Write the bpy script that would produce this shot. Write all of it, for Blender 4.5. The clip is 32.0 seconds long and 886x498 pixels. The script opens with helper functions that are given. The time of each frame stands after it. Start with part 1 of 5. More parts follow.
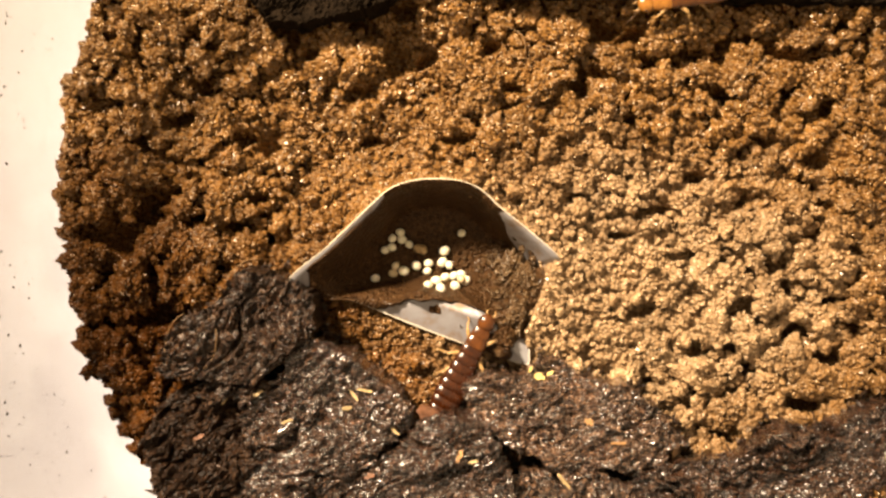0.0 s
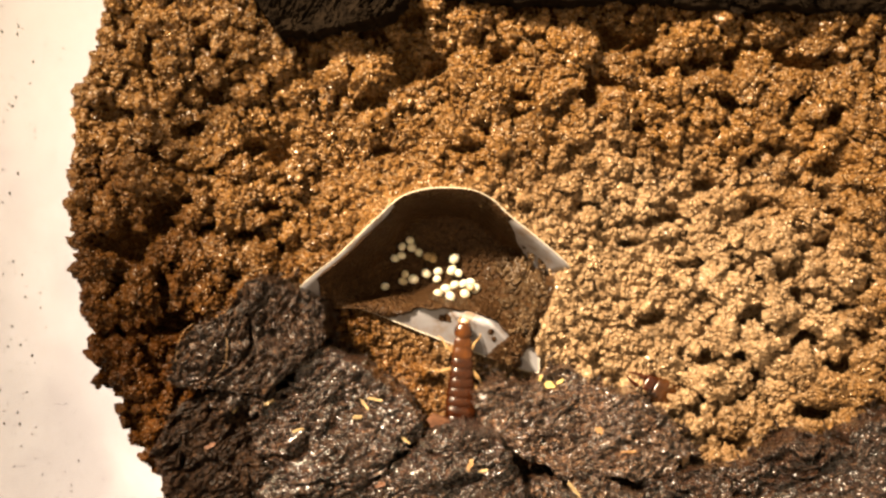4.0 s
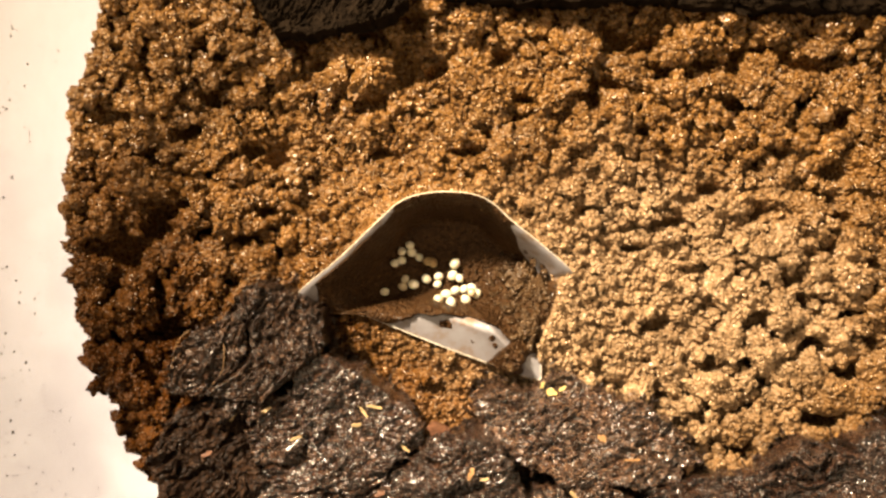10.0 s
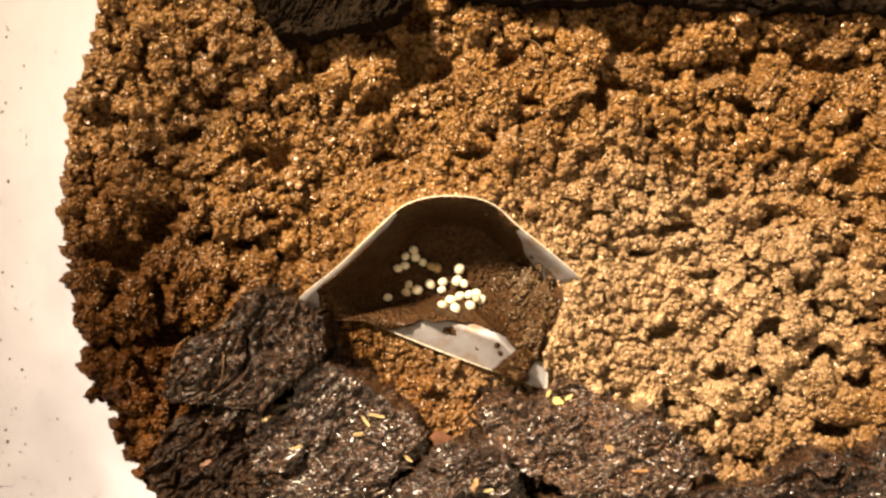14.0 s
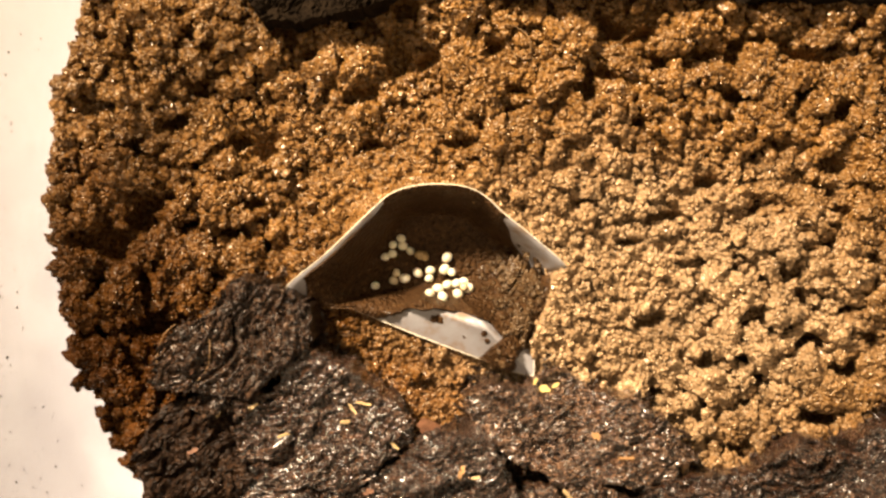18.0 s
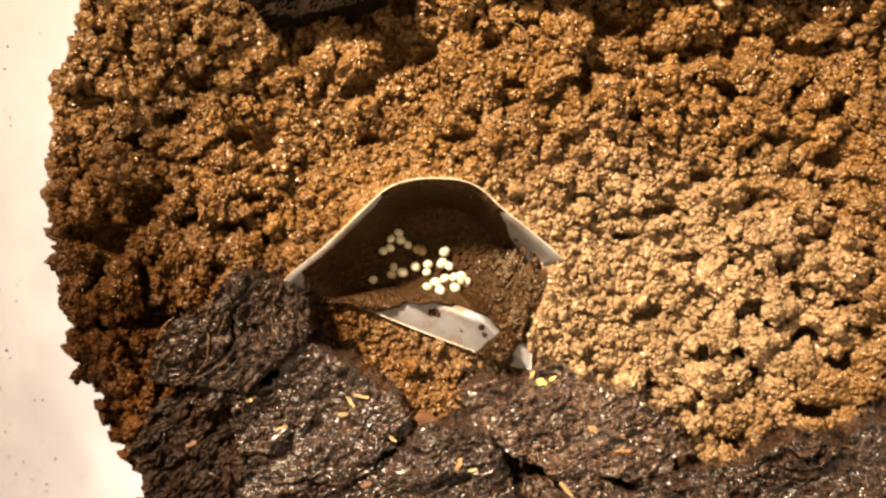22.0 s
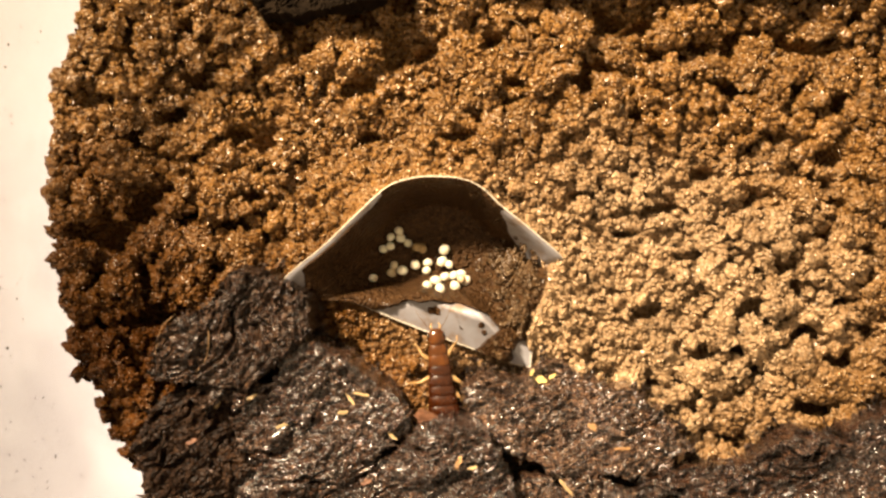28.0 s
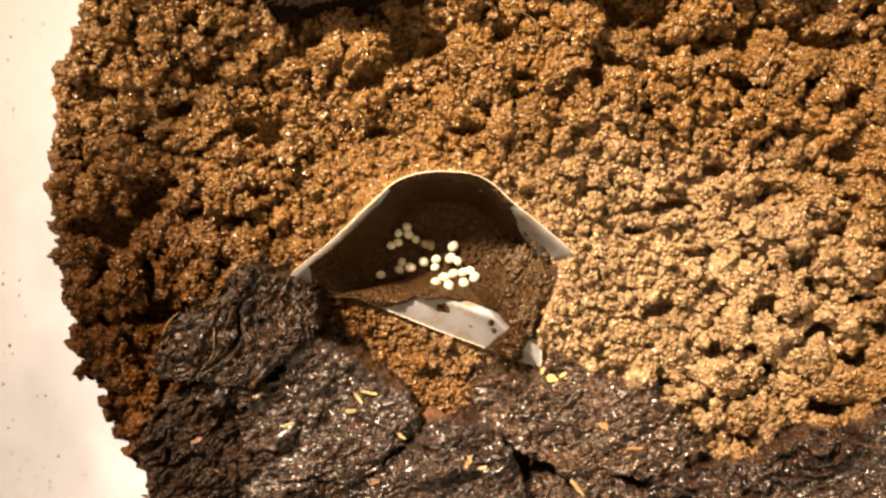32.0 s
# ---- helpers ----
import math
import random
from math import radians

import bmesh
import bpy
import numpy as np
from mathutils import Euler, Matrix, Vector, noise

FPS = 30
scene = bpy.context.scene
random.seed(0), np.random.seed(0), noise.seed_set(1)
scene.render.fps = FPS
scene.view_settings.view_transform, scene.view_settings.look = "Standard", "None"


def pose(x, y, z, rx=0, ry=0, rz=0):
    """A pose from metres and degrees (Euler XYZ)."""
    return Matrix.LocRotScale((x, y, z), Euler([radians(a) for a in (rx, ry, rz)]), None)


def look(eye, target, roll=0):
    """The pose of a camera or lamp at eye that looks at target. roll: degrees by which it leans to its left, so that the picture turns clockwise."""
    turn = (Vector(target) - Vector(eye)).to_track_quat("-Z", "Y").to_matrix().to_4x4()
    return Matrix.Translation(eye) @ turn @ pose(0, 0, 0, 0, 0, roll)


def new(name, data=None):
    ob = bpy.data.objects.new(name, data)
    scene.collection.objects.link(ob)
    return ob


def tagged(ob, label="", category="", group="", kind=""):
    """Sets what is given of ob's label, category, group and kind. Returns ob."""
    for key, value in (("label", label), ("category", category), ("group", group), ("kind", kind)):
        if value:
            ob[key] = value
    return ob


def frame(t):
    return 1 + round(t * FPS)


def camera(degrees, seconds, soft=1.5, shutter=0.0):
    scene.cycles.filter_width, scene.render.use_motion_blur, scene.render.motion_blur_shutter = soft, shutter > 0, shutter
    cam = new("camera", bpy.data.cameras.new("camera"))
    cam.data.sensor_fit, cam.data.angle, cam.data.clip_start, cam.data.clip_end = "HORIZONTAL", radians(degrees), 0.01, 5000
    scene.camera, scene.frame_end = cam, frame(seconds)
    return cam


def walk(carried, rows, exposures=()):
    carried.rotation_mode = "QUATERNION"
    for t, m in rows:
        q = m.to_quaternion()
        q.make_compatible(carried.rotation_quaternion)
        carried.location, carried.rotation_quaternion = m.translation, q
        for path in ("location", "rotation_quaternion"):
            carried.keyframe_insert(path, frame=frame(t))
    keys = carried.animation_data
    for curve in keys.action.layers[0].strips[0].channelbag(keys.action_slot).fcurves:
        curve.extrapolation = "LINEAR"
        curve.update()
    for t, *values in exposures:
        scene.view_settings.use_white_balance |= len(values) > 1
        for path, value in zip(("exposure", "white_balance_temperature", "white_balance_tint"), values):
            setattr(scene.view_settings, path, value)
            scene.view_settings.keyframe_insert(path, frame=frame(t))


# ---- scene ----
cam = camera(52, 32.0, soft=2.6, shutter=0.5)
walk(cam, [
    (0, pose(0.000388, -0.001006, 0.080729, 0.0510, -0.3732, 0.0694)),
    (0.5, pose(0.000389, -0.000800, 0.080804, -0.0360, -0.3028, 0.0520)),
    (1, pose(0.000342, -0.000699, 0.080829, -0.0423, -0.2470, 0.0365)),
    (1.5, pose(0.000273, -0.000618, 0.080831, -0.0304, -0.1975, 0.0171)),
    (2, pose(0.000220, -0.000522, 0.080840, -0.0262, -0.1417, 0.0067)),
    (2.5, pose(0.000156, -0.000510, 0.080847, 0.0362, -0.1026, -0.0010)),
    (3, pose(0.000065, -0.000472, 0.080843, 0.0768, -0.0902, -0.0131)),
    (3.5, pose(-0.000051, -0.000283, 0.080831, 0.0079, -0.1042, -0.0237)),
    (5.5, pose(-0.000141, -0.000144, 0.080839, 0.0663, -0.0169, -0.0105)),
    (6, pose(-0.000071, -0.000145, 0.080838, 0.0727, 0.0465, -0.0140)),
    (6.5, pose(-0.000067, -0.000156, 0.080797, 0.0818, 0.0554, -0.0087)),
    (7, pose(-0.000107, -0.000143, 0.080767, 0.0670, 0.0150, 0.0037)),
    (7.5, pose(-0.000132, -0.000153, 0.080750, 0.0685, -0.0257, 0.0070)),
    (8, pose(-0.000090, -0.000132, 0.080694, 0.0563, -0.0251, -0.0008)),
    (8.5, pose(-0.000042, -0.000048, 0.080556, 0.0188, -0.0189, -0.0091)),
    (9, pose(-0.000021, -0.000003, 0.080339, 0.0299, -0.0227, -0.0041)),
    (9.5, pose(-0.000014, 0.000021, 0.080035, 0.0786, -0.0220, 0.0007)),
    (10, pose(0.000005, 0.000138, 0.079642, 0.0821, 0.0050, -0.0054)),
    (10.5, pose(0.000025, 0.000324, 0.079200, 0.0451, 0.0469, -0.0057)),
    (11, pose(0.000038, 0.000486, 0.078768, 0.0263, 0.0848, -0.0076)),
    (11.5, pose(0.000144, 0.000663, 0.078399, -0.0155, 0.1694, -0.0122)),
    (12, pose(0.000333, 0.000837, 0.078147, -0.0845, 0.2900, -0.0012)),
    (12.5, pose(0.000457, 0.000900, 0.078043, -0.1092, 0.3796, 0.0179)),
    (13, pose(0.000494, 0.000849, 0.078016, -0.0769, 0.4533, 0.0321)),
    (13.5, pose(0.000503, 0.000784, 0.078001, -0.0425, 0.5379, 0.0485)),
    (14, pose(0.000445, 0.000803, 0.078006, -0.0751, 0.5873, 0.0746)),
    (14.5, pose(0.000314, 0.000890, 0.078034, -0.1672, 0.5865, 0.1103)),
    (16.5, pose(0.000911, 0.000728, 0.077964, -0.4345, 0.4808, 0.1053)),
    (17, pose(0.000949, 0.000637, 0.077972, -0.4850, 0.3189, 0.1215)),
    (17.5, pose(0.000938, 0.000509, 0.077965, -0.5036, 0.1979, 0.1213)),
    (18, pose(0.000885, 0.000332, 0.077989, -0.4719, 0.1063, 0.1149)),
    (18.5, pose(0.000873, 0.000231, 0.078093, -0.4797, 0.0514, 0.1181)),
    (19, pose(0.000942, 0.000222, 0.078211, -0.5391, 0.0579, 0.1209)),
    (19.5, pose(0.001010, 0.000138, 0.078281, -0.5301, 0.0759, 0.1131)),
    (20, pose(0.001010, 0.000020, 0.078325, -0.4867, 0.0548, 0.1151)),
    (20.5, pose(0.001019, -0.000041, 0.078360, -0.4825, 0.0503, 0.1208)),
    (21, pose(0.001047, -0.000066, 0.078372, -0.5022, 0.0655, 0.1147)),
    (21.5, pose(0.001048, -0.000071, 0.078370, -0.5294, 0.0651, 0.1124)),
    (22, pose(0.001034, -0.000080, 0.078372, -0.5477, 0.0544, 0.1188)),
    (22.5, pose(0.001016, -0.000082, 0.078374, -0.5684, 0.0402, 0.1242)),
    (23, pose(0.001010, -0.000077, 0.078377, -0.5941, 0.0358, 0.1280)),
    (23.5, pose(0.000982, -0.000099, 0.078372, -0.5941, 0.0183, 0.1379)),
    (24, pose(0.000951, -0.000154, 0.078397, -0.5659, -0.0093, 0.1423)),
    (24.5, pose(0.000965, -0.000212, 0.078459, -0.5374, -0.0132, 0.1335)),
    (25, pose(0.000992, -0.000241, 0.078488, -0.5247, 0.0008, 0.1292)),
    (25.5, pose(0.000991, -0.000264, 0.078494, -0.5121, 0.0043, 0.1353)),
    (27.5, pose(0.001041, -0.000152, 0.078493, -0.6135, 0.0495, 0.1372)),
    (28, pose(0.000994, -0.000130, 0.078481, -0.6305, 0.0218, 0.1379)),
    (28.5, pose(0.000941, -0.000162, 0.078466, -0.6085, -0.0090, 0.1384)),
    (29, pose(0.000896, -0.000266, 0.078443, -0.5363, -0.0331, 0.1423)),
    (29.5, pose(0.000850, -0.000332, 0.078435, -0.4911, -0.0587, 0.1460)),
    (30, pose(0.000790, -0.000330, 0.078361, -0.5009, -0.0663, 0.1469)),
    (30.5, pose(0.000687, -0.000344, 0.078126, -0.5185, -0.0462, 0.1493)),
    (31, pose(0.000545, -0.000413, 0.077816, -0.5205, -0.0235, 0.1605)),
    (31.5, pose(0.000405, -0.000467, 0.077523, -0.5470, 0.0064, 0.1788)),
    (32, pose(0.000264, -0.000484, 0.077251, -0.6097, 0.0470, 0.1946)),
])

# ---------------------------------------------------------------- light
world = bpy.data.worlds.new("room_light")
scene.world = world
world.use_nodes = True
world.node_tree.nodes["Background"].inputs["Color"].default_value = (1.0, 0.74, 0.44, 1)
world.node_tree.nodes["Background"].inputs["Strength"].default_value = 0.82

lamp = bpy.data.lights.new("desk_lamp_beam", "SPOT")
lamp.energy = 15.8
lamp.color = (1.0, 0.785, 0.53)
lamp.spot_size = radians(35)
lamp.spot_blend = 1.0
lamp.shadow_soft_size = 0.017
lamp_ob = new("desk_lamp_beam", lamp)
lamp_ob.matrix_world = look((-0.118, 0.160, 0.182), (0.017, -0.016, 0.0))
scene.view_settings.exposure = 0.0

# ---------------------------------------------------------------- tools (plan in millimetres, z up, soil near z = 0)
MM = 0.001
TUB_X, TUB_Y, TUB_R = 10.4, 4.5, 44.9
rng = np.random.default_rng(11)


def hashed(ix, iy, seed):
    h = (ix.astype(np.int64) * 374761393 + iy.astype(np.int64) * 668265263 + seed * 974634777) & 0x7FFFFFFF
    h = ((h ^ (h >> 13)) * 1274126177) & 0x7FFFFFFF
    h = ((h ^ (h >> 16)) * 69069 + 1) & 0x7FFFFFFF
    return (h & 0xFFFFFF) / float(0xFFFFFF)


def vnoise(x, y, size, seed=0):
    """Smooth value noise, 0 to 1, of that feature size."""
    u, v = np.asarray(x) / size, np.asarray(y) / size
    ix, iy = np.floor(u), np.floor(v)
    fx, fy = u - ix, v - iy
    fx, fy = fx * fx * (3 - 2 * fx), fy * fy * (3 - 2 * fy)
    a, b = hashed(ix, iy, seed), hashed(ix + 1, iy, seed)
    c, d = hashed(ix, iy + 1, seed), hashed(ix + 1, iy + 1, seed)
    return (a * (1 - fx) + b * fx) * (1 - fy) + (c * (1 - fx) + d * fx) * fy


def fbm(x, y, size, seed=0, octaves=4, gain=0.5):
    total, amp, norm = 0, 1.0, 0.0
    for k in range(octaves):
        total = total + amp * (vnoise(x, y, size / 2 ** k, seed + 17 * k) - 0.5)
        norm += amp
        amp *= gain
    return total / norm * 2


def cells(x, y, size, seed=0):
    """Distance to the nearest of scattered centres, in units of size."""
    u, v = np.asarray(x) / size, np.asarray(y) / size
    ix, iy = np.floor(u), np.floor(v)
    best = np.full(u.shape, 9.0)
    for dx in (-1, 0, 1):
        for dy in (-1, 0, 1):
            cx, cy = ix + dx, iy + dy
            px, py = cx + hashed(cx, cy, seed), cy + hashed(cx, cy, seed + 5)
            best = np.minimum(best, (u - px) ** 2 + (v - py) ** 2)
    return np.sqrt(best)


def crackle(x, y, size, seed=0):
    """Scattered clods: the gap to the next clod (0 on the crack), the distance from the own centre, and the clod's own number."""
    u, v = np.asarray(x) / size, np.asarray(y) / size
    ix, iy = np.floor(u), np.floor(v)
    first, second, own = np.full(u.shape, 9.0), np.full(u.shape, 9.0), np.zeros(u.shape)
    for dx in (-1, 0, 1):
        for dy in (-1, 0, 1):
            cx, cy = ix + dx, iy + dy
            tag = hashed(cx, cy, seed)
            d = np.hypot(u - cx - tag, v - cy - hashed(cx, cy, seed + 5))
            nearer = d < first
            second = np.where(nearer, first, np.minimum(second, d))
            own = np.where(nearer, hashed(cx, cy, seed + 9), own)
            first = np.where(nearer, d, first)
    return second - first, first, own


def bump(x, y, cx, cy, r):
    return np.exp(-((x - cx) ** 2 + (y - cy) ** 2) / (r * r))


def step(a, b, x):
    t = np.clip((x - a) / (b - a), 0, 1)
    return t * t * (3 - 2 * t)


def mesh_from(name, verts, faces, smooth=True, facets=None):
    """A mesh from arrays of points in millimetres and of triangles or quads; from face number facets on they are flat."""
    me = bpy.data.meshes.new(name)
    verts, faces = np.asarray(verts, np.float64) * MM, np.asarray(faces, np.int32)
    n = faces.shape[1]
    me.vertices.add(len(verts))
    me.vertices.foreach_set("co", verts.astype(np.float32).ravel())
    me.loops.add(faces.size)
    me.loops.foreach_set("vertex_index", faces.ravel())
    me.polygons.add(len(faces))
    me.polygons.foreach_set("loop_start", np.arange(0, faces.size, n, dtype=np.int32))
    me.polygons.foreach_set("loop_total", np.full(len(faces), n, np.int32))
    me.polygons.foreach_set("use_smooth", np.arange(len(faces)) < (len(faces) if facets is None else facets) if smooth else np.zeros(len(faces), bool))
    me.update(calc_edges=True)
    me.validate()
    return me


def grid_faces(rows, cols, wrap=False):
    i, j = np.meshgrid(np.arange(rows - 1), np.arange(cols if wrap else cols - 1), indexing="ij")
    k = (j + 1) % cols
    return np.stack([i * cols + j, i * cols + k, (i + 1) * cols + k, (i + 1) * cols + j], -1).reshape(-1, 4)


def made(name, mesh, material, parent=None, label=""):
    ob = new(name, mesh)
    if material and not mesh.materials:
        mesh.materials.append(material)
    if parent:
        ob.parent = parent
    if label:
        ob["label"] = label
    return ob


def part(name, bm, material, parent, label=""):
    """One bmesh, in millimetres, as one mesh object under a thing or a part."""
    me = bpy.data.meshes.new(name)
    bmesh.ops.scale(bm, vec=(MM, MM, MM), verts=bm.verts)
    for f in bm.faces:
        f.smooth = True
    bm.to_mesh(me)
    bm.free()
    return made(name, me, material, parent, label)


def resample(points, n):
    """A closed smooth loop of n points through the given corners."""
    p = np.array(points, float)
    m = len(p)
    t = np.linspace(0, m, n, endpoint=False)
    i = t.astype(int)
    f = (t - i)[:, None]
    a, b, c, d = p[(i - 1) % m], p[i % m], p[(i + 1) % m], p[(i + 2) % m]
    return 0.5 * (2 * b + (c - a) * f + (2 * a - 5 * b + 4 * c - d) * f ** 2 + (3 * b - a - 3 * c + d) * f ** 3)


# ---------------------------------------------------------------- materials
def material(name):
    m = bpy.data.materials.new(name)
    m.use_nodes = True
    nt = m.node_tree
    return m, nt, nt.nodes["Principled BSDF"]


def node(nt, kind, **values):
    n = nt.nodes.new(kind)
    for key, value in values.items():
        n.inputs[key].default_value = value
    return n


def millimetres(nt, local=False):
    """The place of a point, in millimetres."""
    if local:
        co = nt.nodes.new("ShaderNodeTexCoord").outputs["Object"]
    else:
        co = nt.nodes.new("ShaderNodeNewGeometry").outputs["Position"]
    s = nt.nodes.new("ShaderNodeVectorMath")
    s.operation = "SCALE"
    s.inputs["Scale"].default_value = 1000
    nt.links.new(co, s.inputs[0])
    return s.outputs[0]


def ramp(nt, fac, *stops):
    r = nt.nodes.new("ShaderNodeValToRGB")
    while len(r.color_ramp.elements) < len(stops):
        r.color_ramp.elements.new(0.5)
    for e, (at, c) in zip(r.color_ramp.elements, stops):
        e.position = at
        e.color = (*c, 1) if len(c) == 3 else c
    nt.links.new(fac, r.inputs["Fac"])
    return r.outputs["Color"]


def mixed(nt, fac, a, b, blend="MIX"):
    n = nt.nodes.new("ShaderNodeMix")
    n.data_type, n.blend_type = "RGBA", blend
    for value, socket in ((fac, n.inputs[0]), (a, n.inputs[6]), (b, n.inputs[7])):
        if isinstance(value, (int, float)):
            socket.default_value = value
        elif isinstance(value, tuple):
            socket.default_value = (*value, 1)
        else:
            nt.links.new(value, socket)
    return n.outputs[2]


def noise_of(nt, co, scale, detail=4.0, rough=0.6):
    n = node(nt, "ShaderNodeTexNoise", Scale=scale, Detail=detail, Roughness=rough)
    nt.links.new(co, n.inputs["Vector"])
    return n.outputs["Fac"]


def relief(nt, bsdf, height, strength, depth, below=None):
    b = node(nt, "ShaderNodeBump", Strength=strength, Distance=depth * MM)
    nt.links.new(height, b.inputs["Height"])
    if below is not None:
        nt.links.new(below, b.inputs["Normal"])
    nt.links.new(b.outputs["Normal"], bsdf.inputs["Normal"])
    return b.outputs["Normal"]


# where the soil's colour is darkened in place of shade: middle, reach and tone
SHADE_SPOTS = [((-29, -17), (25, 22), (0.36, 0.27, 0.18)), ((-27, -1), (14, 14), (0.58, 0.51, 0.43)), ((-7.94, -7.91), (8, 6), (0.70, 0.64, 0.55)), ((-1.0, -13.0), (7, 5), (0.86, 0.76, 0.66)), ((-11.18, -2.91), (8, 11), (0.70, 0.66, 0.60))]


def soil_material(name, dark, mid, pale, wet=0.4, dry_and_shade=True, spec=0.68):
    m, nt, bsdf = material(name)
    co = millimetres(nt)
    big = noise_of(nt, co, 0.16, 3)
    fine = noise_of(nt, co, 2.2, 6, 0.72)
    tone = ramp(nt, fine, (0.30, dark), (0.50, mid), (0.70, pale))
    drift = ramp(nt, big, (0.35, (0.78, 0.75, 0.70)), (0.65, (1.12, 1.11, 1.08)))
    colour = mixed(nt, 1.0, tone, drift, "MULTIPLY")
    shine = None
    if dry_and_shade:
        # one broad patch dried paler; the darker tone around it also paints lamp fall-off
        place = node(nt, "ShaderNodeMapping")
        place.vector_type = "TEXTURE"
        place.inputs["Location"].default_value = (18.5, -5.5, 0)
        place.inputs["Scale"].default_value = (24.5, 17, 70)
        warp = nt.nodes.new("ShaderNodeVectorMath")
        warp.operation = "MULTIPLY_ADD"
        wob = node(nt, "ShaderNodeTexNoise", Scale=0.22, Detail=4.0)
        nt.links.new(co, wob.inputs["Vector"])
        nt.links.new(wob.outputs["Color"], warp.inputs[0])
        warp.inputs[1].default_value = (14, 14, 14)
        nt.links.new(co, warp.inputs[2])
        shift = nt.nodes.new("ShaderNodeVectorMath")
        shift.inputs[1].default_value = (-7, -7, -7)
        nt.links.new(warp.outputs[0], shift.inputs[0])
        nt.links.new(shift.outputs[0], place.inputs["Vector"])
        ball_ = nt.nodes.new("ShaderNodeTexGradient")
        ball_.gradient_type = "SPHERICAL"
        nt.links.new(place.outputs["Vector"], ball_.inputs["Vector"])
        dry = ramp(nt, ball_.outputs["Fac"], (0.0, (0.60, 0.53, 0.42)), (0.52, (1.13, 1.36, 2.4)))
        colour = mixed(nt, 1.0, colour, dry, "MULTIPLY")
        # shade by the bark and beside the dish is painted as darker soil
        for spot, wide, deep in SHADE_SPOTS:
            shade_at = node(nt, "ShaderNodeMapping")
            shade_at.vector_type = "TEXTURE"
            shade_at.inputs["Location"].default_value = (*spot, 0)
            shade_at.inputs["Scale"].default_value = (*wide, 60)
            nt.links.new(shift.outputs[0], shade_at.inputs["Vector"])
            spot_fade = nt.nodes.new("ShaderNodeTexGradient")
            spot_fade.gradient_type = "SPHERICAL"
            nt.links.new(shade_at.outputs["Vector"], spot_fade.inputs["Vector"])
            shade_tone = ramp(nt, spot_fade.outputs["Fac"], (0.0, (1.0, 1.0, 1.0)), (0.62, deep))
            colour = mixed(nt, 1.0, colour, shade_tone, "MULTIPLY")
            shine = shade_tone if shine is None else mixed(nt, 1.0, shine, shade_tone, "MULTIPLY")
    island = nt.nodes.new("ShaderNodeNewGeometry").outputs["Random Per Island"]
    own = ramp(nt, island, (0.0, (0.86, 0.85, 0.83)), (1.0, (1.14, 1.13, 1.11)))
    colour = mixed(nt, 1.0, colour, own, "MULTIPLY")
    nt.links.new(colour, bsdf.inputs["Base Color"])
    gloss = noise_of(nt, co, 2.4, 3, 0.6)
    bsdf.inputs["Specular Tint"].default_value = (1.0, 0.88, 0.68, 1)
    rough = ramp(nt, gloss, (0.50, (wet,) * 3), (0.68, (0.50,) * 3))
    nt.links.new(rough, bsdf.inputs["Roughness"])
    if shine is None:
        bsdf.inputs["Specular IOR Level"].default_value = spec
        bsdf.inputs["Coat Weight"].default_value = spec * 0.40
    else:
        # gloss is cut along with the painted shade, full elsewhere
        for socket, most in (("Specular IOR Level", spec), ("Coat Weight", spec * 0.24)):
            scaled = nt.nodes.new("ShaderNodeMath")
            scaled.operation = "MULTIPLY"
            nt.links.new(shine, scaled.inputs[0])
            scaled.inputs[1].default_value = most
            nt.links.new(scaled.outputs[0], bsdf.inputs[socket])
    bsdf.inputs["Coat Roughness"].default_value = 0.17
    grain = node(nt, "ShaderNodeTexVoronoi", Scale=3.3)
    nt.links.new(co, grain.inputs["Vector"])
    under = relief(nt, bsdf, noise_of(nt, co, 2.6, 1.5, 0.55), 1.0, 0.16)
    relief(nt, bsdf, grain.outputs["Distance"], 1.0, -0.25, under)
    return m


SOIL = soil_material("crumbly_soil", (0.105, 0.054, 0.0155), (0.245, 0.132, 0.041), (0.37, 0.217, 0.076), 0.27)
SOIL_BROWN = soil_material("brown_dirt", (0.020, 0.010, 0.004), (0.052, 0.028, 0.012), (0.115, 0.067, 0.030), 0.35, False, 0.4)
SOIL_DAMP = soil_material("damp_soil", (0.018, 0.008, 0.003), (0.042, 0.020, 0.008), (0.085, 0.044, 0.018), 0.5, False, 0.15)


